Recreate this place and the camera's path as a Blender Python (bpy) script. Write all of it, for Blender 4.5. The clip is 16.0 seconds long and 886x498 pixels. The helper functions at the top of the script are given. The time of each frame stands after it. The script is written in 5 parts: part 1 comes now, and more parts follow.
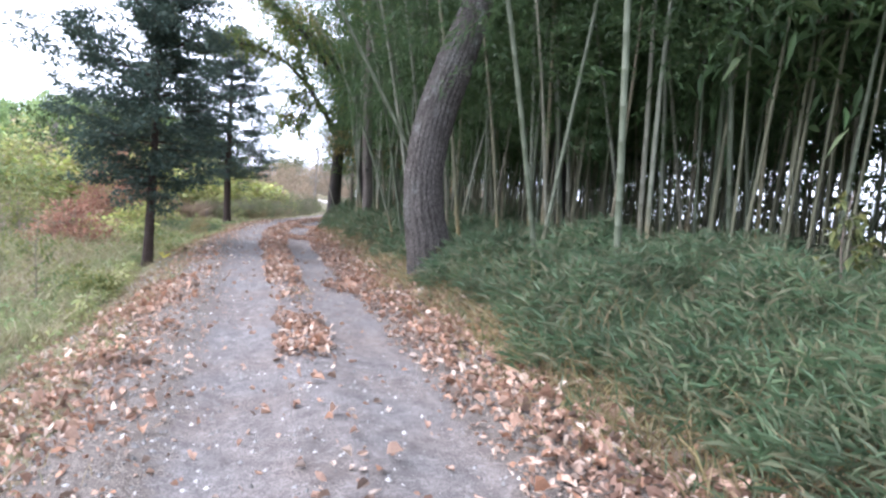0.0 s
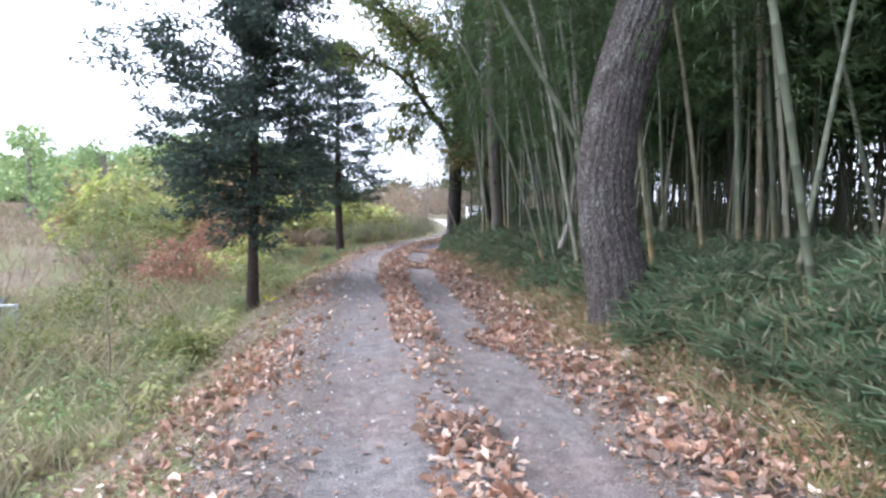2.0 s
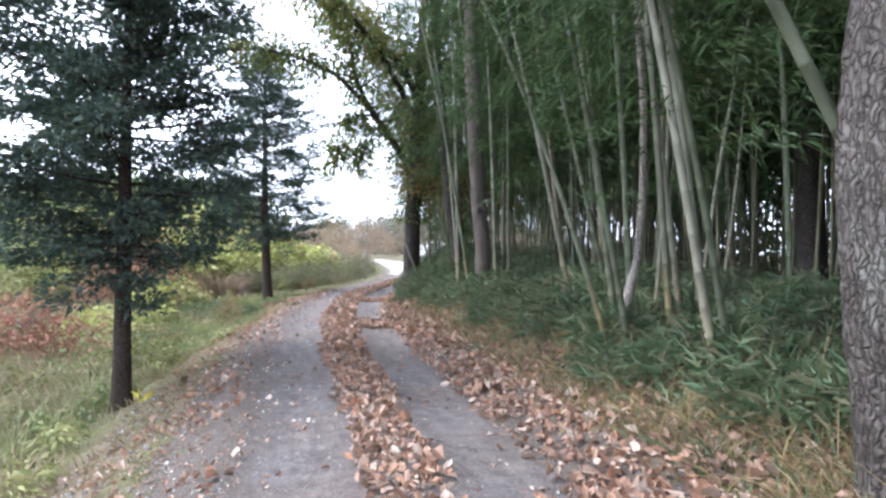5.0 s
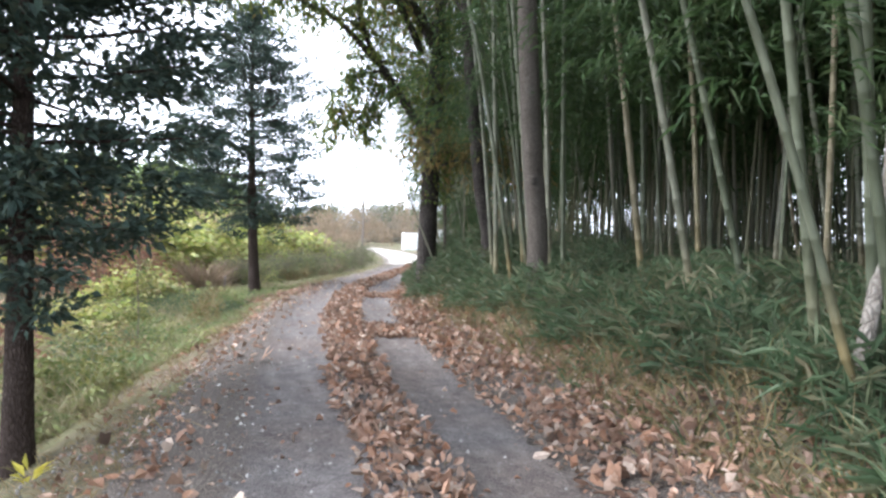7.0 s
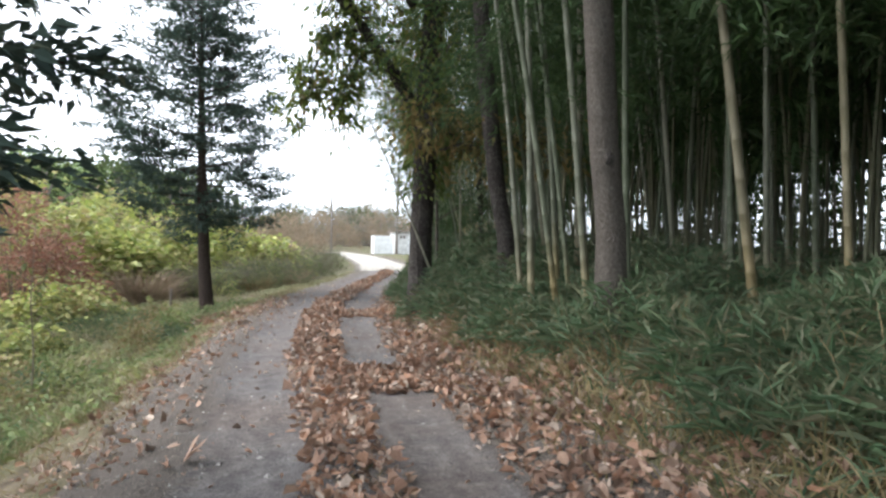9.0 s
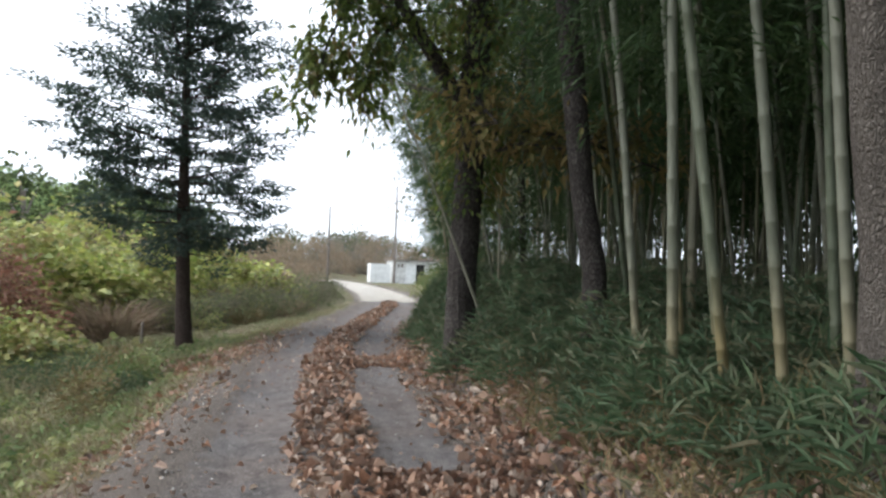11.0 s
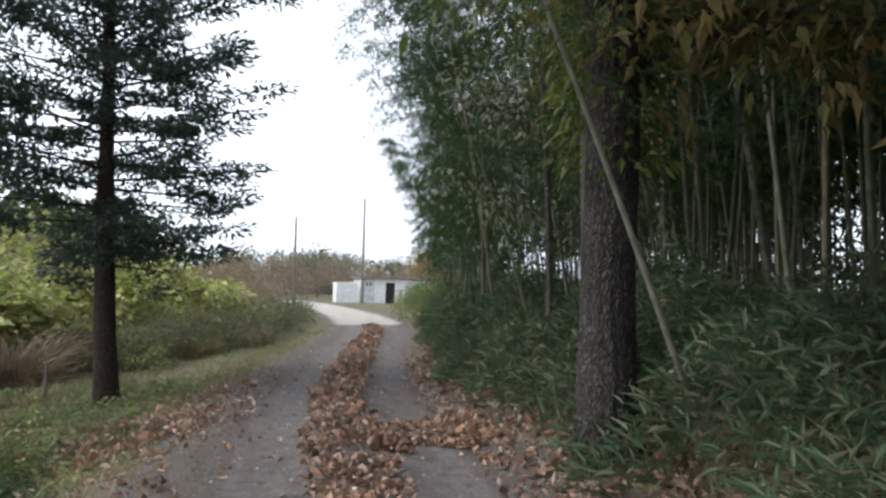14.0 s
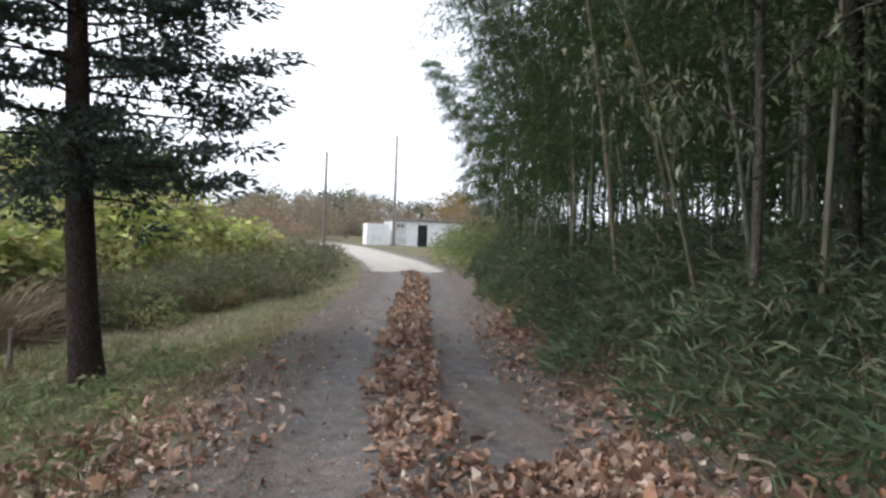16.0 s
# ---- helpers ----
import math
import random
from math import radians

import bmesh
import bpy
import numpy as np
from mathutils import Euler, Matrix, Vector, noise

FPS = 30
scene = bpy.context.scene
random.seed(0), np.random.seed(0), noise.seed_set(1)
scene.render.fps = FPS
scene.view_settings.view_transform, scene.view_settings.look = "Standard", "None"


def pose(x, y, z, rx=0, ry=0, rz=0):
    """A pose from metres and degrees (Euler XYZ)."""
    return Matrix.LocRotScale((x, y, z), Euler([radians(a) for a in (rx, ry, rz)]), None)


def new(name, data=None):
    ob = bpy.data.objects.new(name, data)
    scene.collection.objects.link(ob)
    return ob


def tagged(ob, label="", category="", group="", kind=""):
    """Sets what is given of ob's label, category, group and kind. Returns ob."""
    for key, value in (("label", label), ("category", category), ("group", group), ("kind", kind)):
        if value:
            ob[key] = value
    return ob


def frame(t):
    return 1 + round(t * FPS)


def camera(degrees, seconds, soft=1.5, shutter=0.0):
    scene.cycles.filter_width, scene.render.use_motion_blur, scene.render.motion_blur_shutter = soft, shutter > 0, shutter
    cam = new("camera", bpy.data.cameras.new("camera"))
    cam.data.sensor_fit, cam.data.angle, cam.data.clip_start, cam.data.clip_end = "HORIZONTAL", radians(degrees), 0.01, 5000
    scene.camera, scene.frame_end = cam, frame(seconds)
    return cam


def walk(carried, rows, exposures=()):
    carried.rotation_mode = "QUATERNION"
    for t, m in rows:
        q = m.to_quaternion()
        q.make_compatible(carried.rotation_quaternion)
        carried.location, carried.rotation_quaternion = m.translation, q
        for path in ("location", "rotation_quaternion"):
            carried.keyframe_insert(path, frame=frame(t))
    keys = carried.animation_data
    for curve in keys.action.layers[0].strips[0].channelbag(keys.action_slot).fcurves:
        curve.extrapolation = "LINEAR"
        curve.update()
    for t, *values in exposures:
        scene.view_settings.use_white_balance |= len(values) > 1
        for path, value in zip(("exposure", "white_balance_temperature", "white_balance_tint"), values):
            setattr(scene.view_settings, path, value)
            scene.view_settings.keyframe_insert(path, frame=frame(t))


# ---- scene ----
cam = camera(67.3, 16.0, soft=2.6)
METRES, EYE, TILT, LEAN, TURN = 21.5, 1.4, -4.3, -5.5, -15.0
ROWS = [
    (0.0, 0.0, 0.0, 0.0, -0.0, 0.0, -0.0),
    (0.5, -0.0096, 0.0331, 0.0034, 1.58, 1.57, 0.74),
    (1.0, -0.0182, 0.0632, 0.0064, 2.96, 1.34, 1.28),
    (1.5, -0.0306, 0.093, 0.0095, 6.4, 1.72, 2.39),
    (2.0, -0.0376, 0.1226, 0.0125, 9.38, 1.47, 3.03),
    (2.5, -0.0481, 0.1517, 0.0154, 11.5, 1.95, 3.67),
    (3.0, -0.0535, 0.1817, 0.0186, 7.18, 4.28, 4.18),
    (3.5, -0.0654, 0.2112, 0.0213, 4.3, 4.66, 4.34),
    (4.0, -0.073, 0.243, 0.0238, 4.58, 5.37, 4.54),
    (6.5, -0.1189, 0.3921, 0.0349, 2.12, 2.92, 3.34),
    (7.0, -0.127, 0.4248, 0.0373, 2.89, 3.52, 3.64),
    (7.5, -0.1325, 0.4552, 0.0394, -0.69, 3.08, 3.81),
    (8.0, -0.14, 0.4871, 0.043, 0.4, 3.19, 4.44),
    (8.5, -0.1462, 0.5186, 0.0464, -0.1, 3.32, 4.51),
    (9.0, -0.156, 0.5489, 0.0503, -0.01, 3.53, 4.3),
    (9.5, -0.162, 0.5787, 0.0528, -0.04, 3.43, 3.47),
    (10.0, -0.1723, 0.6067, 0.0565, 0.49, 4.99, 3.26),
    (12.5, -0.2081, 0.7502, 0.0676, -4.69, 6.31, 4.45),
    (13.0, -0.2181, 0.7786, 0.0702, -5.45, 6.9, 5.02),
    (13.5, -0.2247, 0.8097, 0.073, -4.12, 7.23, 5.21),
    (14.0, -0.2344, 0.8389, 0.0743, -4.33, 7.32, 4.64),
    (14.5, -0.2387, 0.8713, 0.0765, -3.78, 6.99, 5.09),
    (15.0, -0.2453, 0.9014, 0.0792, -4.03, 5.75, 4.82),
    (15.5, -0.2515, 0.9329, 0.0835, -2.63, 4.11, 4.97),
    (16.0, -0.2583, 0.9596, 0.0867, -2.22, 2.54, 3.44),
]
EXPOSURES = [(0.0, 2.09, 5950, 19), (2.0, 1.9, 5950, 19), (3.5, 1.8, 5950, 17), (4.0, 1.88, 5950, 17), (6.5, 2.08, 6200, 15), (8.5, 1.7, 6450, 11), (10.0, 1.36, 6500, 10), (12.5, 0.83, 6400, 11), (15.0, 0.8, 6450, 11), (16.0, 0.92, 6500, 12)]
walk(cam, [(t, pose(0, 0, EYE, TILT, LEAN, TURN) @ pose(METRES * x, METRES * y, METRES * z, 90 + pitch, roll, yaw)) for t, x, y, z, yaw, pitch, roll in ROWS], exposures=EXPOSURES)

# ---- world and sun: a bright, even overcast ----
SUN_ELEV, SUN_ROT = 48.0, 285.0
world = bpy.data.worlds.new("overcast_sky")
scene.world = world
world.use_nodes = True
wn = world.node_tree
wn.nodes.clear()
sky = wn.nodes.new("ShaderNodeTexSky")
sky.sky_type = "NISHITA"
sky.sun_disc = False
sky.sun_elevation, sky.sun_rotation = radians(SUN_ELEV), radians(SUN_ROT)
sky.air_density, sky.dust_density = 1.0, 4.0
grey = wn.nodes.new("ShaderNodeHueSaturation")
grey.inputs["Saturation"].default_value = 0.25
cloud = wn.nodes.new("ShaderNodeMix")
cloud.data_type = "RGBA"
cloud.inputs[0].default_value = 0.6
cloud.inputs[7].default_value = (10.7, 11.9, 13.4, 1)
wbg = wn.nodes.new("ShaderNodeBackground")
wbg.inputs["Strength"].default_value = 0.11
wout = wn.nodes.new("ShaderNodeOutputWorld")
wn.links.new(sky.outputs["Color"], grey.inputs["Color"])
wn.links.new(grey.outputs["Color"], cloud.inputs[6])
wn.links.new(cloud.outputs[2], wbg.inputs["Color"])
wn.links.new(wbg.outputs[0], wout.inputs["Surface"])

sun_data = bpy.data.lights.new("sun", "SUN")
sun_data.energy, sun_data.angle, sun_data.color = 1.2, radians(30), (1.0, 0.99, 0.97)
sun = new("sun", sun_data)
sun.matrix_world = pose(0, 0, 30, 90 - SUN_ELEV, 0, 180 - SUN_ROT)

rng = np.random.default_rng(7)


# ---- materials ----
def nodes_of(name):
    m = bpy.data.materials.new(name)
    m.use_nodes = True
    nt = m.node_tree
    nt.nodes.clear()
    return m, nt, nt.nodes.new("ShaderNodeOutputMaterial")


def ramp(nt, src, stops):
    r = nt.nodes.new("ShaderNodeValToRGB")
    e = r.color_ramp.elements
    while len(e) < len(stops):
        e.new(0.5)
    for k, (p, c) in enumerate(stops):
        e[k].position, e[k].color = p, (*c, 1)
    nt.links.new(src, r.inputs[0])
    return r.outputs[0]


def tex_noise(nt, scale, detail=4.0, stretch=None, rough=0.55):
    n = nt.nodes.new("ShaderNodeTexNoise")
    n.inputs["Scale"].default_value, n.inputs["Detail"].default_value = scale, detail
    n.inputs["Roughness"].default_value = rough
    co = nt.nodes.new("ShaderNodeTexCoord")
    if stretch:
        mp = nt.nodes.new("ShaderNodeMapping")
        mp.inputs["Scale"].default_value = stretch
        nt.links.new(co.outputs["Object"], mp.inputs["Vector"])
        nt.links.new(mp.outputs[0], n.inputs["Vector"])
    else:
        nt.links.new(co.outputs["Object"], n.inputs["Vector"])
    return n.outputs[0]


def mix_rgb(nt, fac, a, b, mode="MIX"):
    m = nt.nodes.new("ShaderNodeMix")
    m.data_type, m.blend_type = "RGBA", mode
    for sock, v in ((m.inputs[0], fac), (m.inputs[6], a), (m.inputs[7], b)):
        if isinstance(v, (int, float)):
            sock.default_value = v
        elif isinstance(v, tuple):
            sock.default_value = (*v, 1)
        else:
            nt.links.new(v, sock)
    return m.outputs[2]


def bump(nt, height, strength, dist):
    b = nt.nodes.new("ShaderNodeBump")
    b.inputs["Strength"].default_value, b.inputs["Distance"].default_value = strength, dist
    nt.links.new(height, b.inputs["Height"])
    return b.outputs[0]


def principled(nt, out, colour, rough=0.9, normal=None, metal=0.0, spec=0.3):
    p = nt.nodes.new("ShaderNodeBsdfPrincipled")
    if isinstance(colour, tuple):
        p.inputs["Base Color"].default_value = (*colour, 1)
    else:
        nt.links.new(colour, p.inputs["Base Color"])
    p.inputs["Roughness"].default_value, p.inputs["Metallic"].default_value = rough, metal
    p.inputs["Specular IOR Level"].default_value = spec
    if normal is not None:
        nt.links.new(normal, p.inputs["Normal"])
    if out is not None:
        nt.links.new(p.outputs[0], out.inputs[0])
    return p


def leaf_material(name, colours, through_light=0.3, rough=0.55, spec=0.35, patches=None):
    """Leaves: each one takes its own colour from the row given, with blotches along the crown; patches: colours of stands that grow in between."""
    m, nt, out = nodes_of(name)
    geo = nt.nodes.new("ShaderNodeNewGeometry")
    n = len(colours)
    own = ramp(nt, geo.outputs["Random Per Island"], [(k / max(1, n - 1), c) for k, c in enumerate(colours)])
    if patches:
        n = len(patches)
        other = ramp(nt, geo.outputs["Random Per Island"], [(k / max(1, n - 1), c) for k, c in enumerate(patches)])
        own = mix_rgb(nt, ramp(nt, tex_noise(nt, 0.9, 4, None, 0.6), [(0.44, (0, 0, 0)), (0.56, (1, 1, 1))]), own, other)
    blotch = ramp(nt, tex_noise(nt, 1.3, 3), [(0.3, (0.72, 0.72, 0.72)), (0.7, (1.2, 1.2, 1.15))])
    vein = ramp(nt, tex_noise(nt, 60, 2), [(0.3, (0.85, 0.85, 0.85)), (0.7, (1.12, 1.12, 1.12))])
    col = mix_rgb(nt, 1.0, mix_rgb(nt, 1.0, own, blotch, "MULTIPLY"), vein, "MULTIPLY")
    p = principled(nt, None, col, rough, spec=spec)
    t = nt.nodes.new("ShaderNodeBsdfTranslucent")
    nt.links.new(col, t.inputs[0])
    mx = nt.nodes.new("ShaderNodeMixShader")
    mx.inputs[0].default_value = through_light
    nt.links.new(p.outputs[0], mx.inputs[1])
    nt.links.new(t.outputs[0], mx.inputs[2])
    nt.links.new(mx.outputs[0], out.inputs[0])
    return m


def bark_material(name, dark, mid, pale, lichen, amount, scale=9.0, spread=3.2):
    """Plates of bark parted by narrow upright furrows, with lichen on some plates."""
    m, nt, out = nodes_of(name)
    co = nt.nodes.new("ShaderNodeTexCoord")
    warp = nt.nodes.new("ShaderNodeTexNoise")
    warp.inputs["Scale"].default_value, warp.inputs["Detail"].default_value = 9.0, 4.0
    nt.links.new(co.outputs["Object"], warp.inputs["Vector"])
    shift = nt.nodes.new("ShaderNodeVectorMath")
    shift.operation = "MULTIPLY_ADD"
    nt.links.new(warp.outputs["Color"], shift.inputs[0])
    shift.inputs[1].default_value = (0.09, 0.09, 0.14)
    nt.links.new(co.outputs["Object"], shift.inputs[2])
    long = nt.nodes.new("ShaderNodeMapping")
    long.inputs["Scale"].default_value = (1, 1, 0.3)
    nt.links.new(shift.outputs[0], long.inputs["Vector"])
    cells = nt.nodes.new("ShaderNodeTexVoronoi")
    cells.feature = "DISTANCE_TO_EDGE"
    cells.inputs["Scale"].default_value = scale * 2.9
    nt.links.new(long.outputs[0], cells.inputs["Vector"])
    furrow = ramp(nt, cells.outputs["Distance"], [(0.0, (0.1, 0.1, 0.1)), (0.12, (0.55, 0.55, 0.55)), (0.36, (1, 1, 1))])
    fine = tex_noise(nt, 80, 5, (1, 1, 0.4), 0.7)
    tone = ramp(nt, tex_noise(nt, 3.0, 5), [(0.3, mid), (0.7, pale)])
    patch = ramp(nt, tex_noise(nt, spread, 6, (1, 1, 0.7), 0.7), [(0.60 - amount, (0, 0, 0)), (0.74 - amount, (0.8, 0.8, 0.8))])
    col = mix_rgb(nt, furrow, dark, mix_rgb(nt, patch, tone, lichen))
    col = mix_rgb(nt, 1.0, col, ramp(nt, fine, [(0.3, (0.68, 0.68, 0.68)), (0.7, (1.25, 1.25, 1.25))]), "MULTIPLY")
    add = nt.nodes.new("ShaderNodeMath")
    add.operation = "MULTIPLY_ADD"
    nt.links.new(fine, add.inputs[0])
    add.inputs[1].default_value = 0.35
    nt.links.new(furrow, add.inputs[2])
    principled(nt, out, col, 0.95, bump(nt, add.outputs[0], 0.8, 0.02), spec=0.12)
    return m


def plain_material(name, a, b, scale=6.0, rough=0.8, relief=0.2, metal=0.0, stretch=None):
    m, nt, out = nodes_of(name)
    n1, n2 = tex_noise(nt, scale, 6, stretch), tex_noise(nt, scale * 11, 3, stretch)
    col = mix_rgb(nt, 1.0, ramp(nt, n1, [(0.3, a), (0.7, b)]), ramp(nt, n2, [(0.3, (0.85, 0.85, 0.85)), (0.7, (1.1, 1.1, 1.1))]), "MULTIPLY")
    principled(nt, out, col, rough, bump(nt, n2, relief, 0.01), metal)
    return m


def ground_material():
    m, nt, out = nodes_of("earth_and_dead_grass")
    big, mid, fine = tex_noise(nt, 0.6, 5), tex_noise(nt, 5, 6), tex_noise(nt, 60, 5, None, 0.7)
    col = ramp(nt, mid, [(0.3, (0.07, 0.055, 0.04)), (0.5, (0.13, 0.105, 0.075)), (0.7, (0.20, 0.17, 0.12))])
    col = mix_rgb(nt, ramp(nt, big, [(0.42, (0, 0, 0)), (0.6, (0.75, 0.75, 0.75))]), col, ramp(nt, fine, [(0.3, (0.06, 0.08, 0.03)), (0.7, (0.16, 0.17, 0.08))]))
    col = mix_rgb(nt, 1.0, col, ramp(nt, fine, [(0.3, (0.6, 0.6, 0.6)), (0.7, (1.3, 1.3, 1.3))]), "MULTIPLY")
    principled(nt, out, col, 1.0, bump(nt, fine, 0.6, 0.03), spec=0.1)
    return m


def gravel_material(name, tone, warm, stones=0.9):
    """Worn track: packed grey grit with crumbs and dusty patches, that runs out into bare earth at its edges."""
    m, nt, out = nodes_of(name)
    big, mid, fine = tex_noise(nt, 0.9, 5), tex_noise(nt, 7, 7, None, 0.65), tex_noise(nt, 95, 5, None, 0.75)
    long = tex_noise(nt, 3.0, 5, (2.2, 0.35, 1))
    vor = nt.nodes.new("ShaderNodeTexVoronoi")
    vor.inputs["Scale"].default_value = 42
    co = nt.nodes.new("ShaderNodeTexCoord")
    nt.links.new(co.outputs["Object"], vor.inputs["Vector"])
    col = ramp(nt, fine, [(0.38, tuple(v * 0.5 for v in tone)), (0.5, tone), (0.62, tuple(v * 1.6 for v in tone))])
    col = mix_rgb(nt, ramp(nt, big, [(0.38, (0, 0, 0)), (0.62, (1, 1, 1))]), col, mix_rgb(nt, 1.0, col, warm, "MULTIPLY"))
    col = mix_rgb(nt, 1.0, col, ramp(nt, long, [(0.3, (0.8, 0.8, 0.8)), (0.7, (1.15, 1.15, 1.15))]), "MULTIPLY")
    col = mix_rgb(nt, 1.0, col, ramp(nt, mid, [(0.3, (0.66, 0.66, 0.66)), (0.7, (1.25, 1.25, 1.25))]), "MULTIPLY")
    stone = nt.nodes.new("ShaderNodeSeparateColor")
    nt.links.new(vor.outputs["Color"], stone.inputs[0])
    col = mix_rgb(nt, ramp(nt, stone.outputs[0], [(stones, (0, 0, 0)), (1.0, (0.5, 0.5, 0.5))]), col, tuple(min(0.6, v * 1.7) for v in tone))
    edge = nt.nodes.new("ShaderNodeAttribute")
    edge.attribute_name = "edge"
    add = nt.nodes.new("ShaderNodeMath")
    add.operation = "MULTIPLY_ADD"
    nt.links.new(mid, add.inputs[0])
    add.inputs[1].default_value = 1.1
    nt.links.new(edge.outputs["Fac"], add.inputs[2])
    earth = ramp(nt, fine, [(0.38, (0.03, 0.025, 0.021)), (0.5, (0.115, 0.096, 0.083)), (0.63, (0.29, 0.255, 0.225))])
    col = mix_rgb(nt, ramp(nt, add.outputs[0], [(0.82, (0, 0, 0)), (1.0, (1, 1, 1))]), col, earth)
    principled(nt, out, col, 0.95, bump(nt, fine, 0.7, 0.03), spec=0.15)
    return m


def bamboo_material():
    m, nt, out = nodes_of("bamboo_culm")
    info = nt.nodes.new("ShaderNodeObjectInfo")
    base = ramp(nt, info.outputs["Random"], [(0.0, (0.07, 0.082, 0.05)), (0.3, (0.12, 0.135, 0.092)), (0.6, (0.19, 0.19, 0.148)), (0.85, (0.205, 0.175, 0.115)), (1.0, (0.095, 0.11, 0.064))])
    co = nt.nodes.new("ShaderNodeTexCoord")
    axes = nt.nodes.new("ShaderNodeSeparateXYZ")
    nt.links.new(co.outputs["Object"], axes.inputs[0])
    half = nt.nodes.new("ShaderNodeMath")
    half.operation = "MULTIPLY"
    nt.links.new(axes.outputs[2], half.inputs[0])
    half.inputs[1].default_value = 0.5
    wander = nt.nodes.new("ShaderNodeMath")
    wander.operation = "MULTIPLY_ADD"
    nt.links.new(tex_noise(nt, 2.2, 4, (1, 1, 0.6)), wander.inputs[0])
    wander.inputs[1].default_value = 0.4
    nt.links.new(half.outputs[0], wander.inputs[2])
    foot = ramp(nt, wander.outputs[0], [(0.50, (1, 1, 1)), (0.72, (0, 0, 0))])
    old = ramp(nt, info.outputs["Random"], [(0.25, (0, 0, 0)), (0.35, (0.7, 0.7, 0.7)), (0.6, (0.25, 0.25, 0.25)), (1.0, (0.85, 0.85, 0.85))])
    base = mix_rgb(nt, mix_rgb(nt, 1.0, foot, old, "MULTIPLY"), base, (0.235, 0.17, 0.07))
    streak = ramp(nt, tex_noise(nt, 5, 5, (1, 1, 0.3)), [(0.3, (0.62, 0.64, 0.6)), (0.6, (1.1, 1.1, 1.08))])
    fine = tex_noise(nt, 40, 4, (1, 1, 0.2))
    col = mix_rgb(nt, 1.0, base, streak, "MULTIPLY")
    col = mix_rgb(nt, 1.0, col, ramp(nt, fine, [(0.3, (0.85, 0.85, 0.85)), (0.7, (1.1, 1.1, 1.1))]), "MULTIPLY")
    principled(nt, out, col, 0.55, bump(nt, fine, 0.1, 0.004), spec=0.3)
    return m


M_GROUND = ground_material()
M_TRACK = gravel_material("packed_grit_track", (0.158, 0.146, 0.142), (1.0, 0.91, 0.85))
M_PALE = gravel_material("pale_gravel", (0.36, 0.34, 0.31), (1.05, 1.0, 0.92))
M_BAMBOO = bamboo_material()
M_BAMBOO_LEAF = leaf_material("bamboo_leaf", [(0.028, 0.058, 0.021), (0.045, 0.088, 0.030), (0.068, 0.118, 0.042), (0.040, 0.078, 0.027), (0.095, 0.125, 0.05)], 0.25)
M_SASA = leaf_material("dwarf_bamboo_leaf", [(0.050, 0.092, 0.045), (0.076, 0.124, 0.064), (0.108, 0.155, 0.084), (0.060, 0.104, 0.054), (0.16, 0.18, 0.11), (0.068, 0.108, 0.058), (0.21, 0.185, 0.115)], 0.25, 0.5, 0.3,
                       [(0.045, 0.085, 0.045), (0.07, 0.12, 0.06), (0.11, 0.155, 0.08), (0.18, 0.165, 0.105), (0.06, 0.10, 0.052)])
M_STRAW = leaf_material("dry_straw", [(0.20, 0.15, 0.085), (0.30, 0.235, 0.14), (0.15, 0.11, 0.06), (0.25, 0.20, 0.10), (0.12, 0.12, 0.05)], 0.25, 0.8, 0.15)
M_GRASS = leaf_material("verge_grass", [(0.13, 0.16, 0.075), (0.20, 0.22, 0.11), (0.29, 0.275, 0.16), (0.15, 0.18, 0.085), (0.36, 0.32, 0.22), (0.17, 0.19, 0.09)], 0.3, 0.7, 0.2,
                        [(0.25, 0.20, 0.13), (0.34, 0.275, 0.185), (0.44, 0.38, 0.28), (0.19, 0.19, 0.10), (0.28, 0.215, 0.145)])
M_WEED = leaf_material("weed_leaf", [(0.10, 0.155, 0.065), (0.15, 0.21, 0.085), (0.22, 0.26, 0.11), (0.12, 0.175, 0.07), (0.28, 0.26, 0.15)], 0.3, 0.65, 0.2,
                       [(0.24, 0.25, 0.10), (0.31, 0.30, 0.13), (0.18, 0.21, 0.085), (0.30, 0.25, 0.15)])
M_GREYLEAF = leaf_material("grey_green_leaf", [(0.15, 0.18, 0.11), (0.21, 0.24, 0.15), (0.28, 0.29, 0.20), (0.17, 0.20, 0.12), (0.30, 0.26, 0.15)], 0.35, 0.45, 0.4)
M_KUDZU = leaf_material("vine_leaf", [(0.20, 0.28, 0.07), (0.34, 0.40, 0.10), (0.48, 0.48, 0.15), (0.26, 0.33, 0.09), (0.52, 0.45, 0.19), (0.13, 0.19, 0.06), (0.38, 0.42, 0.13)], 0.35, 0.55, 0.3,
                        [(0.22, 0.27, 0.09), (0.34, 0.30, 0.13), (0.16, 0.20, 0.075), (0.30, 0.22, 0.12), (0.42, 0.42, 0.15)])
M_RED = leaf_material("rust_red_leaf", [(0.23, 0.115, 0.085), (0.34, 0.17, 0.12), (0.42, 0.25, 0.185), (0.18, 0.09, 0.065), (0.38, 0.28, 0.20)], 0.3, 0.75, 0.15)
M_YELLOW = leaf_material("yellow_green_leaf", [(0.10, 0.13, 0.05), (0.15, 0.17, 0.065), (0.22, 0.21, 0.075), (0.09, 0.115, 0.045)], 0.35, 0.6, 0.2)
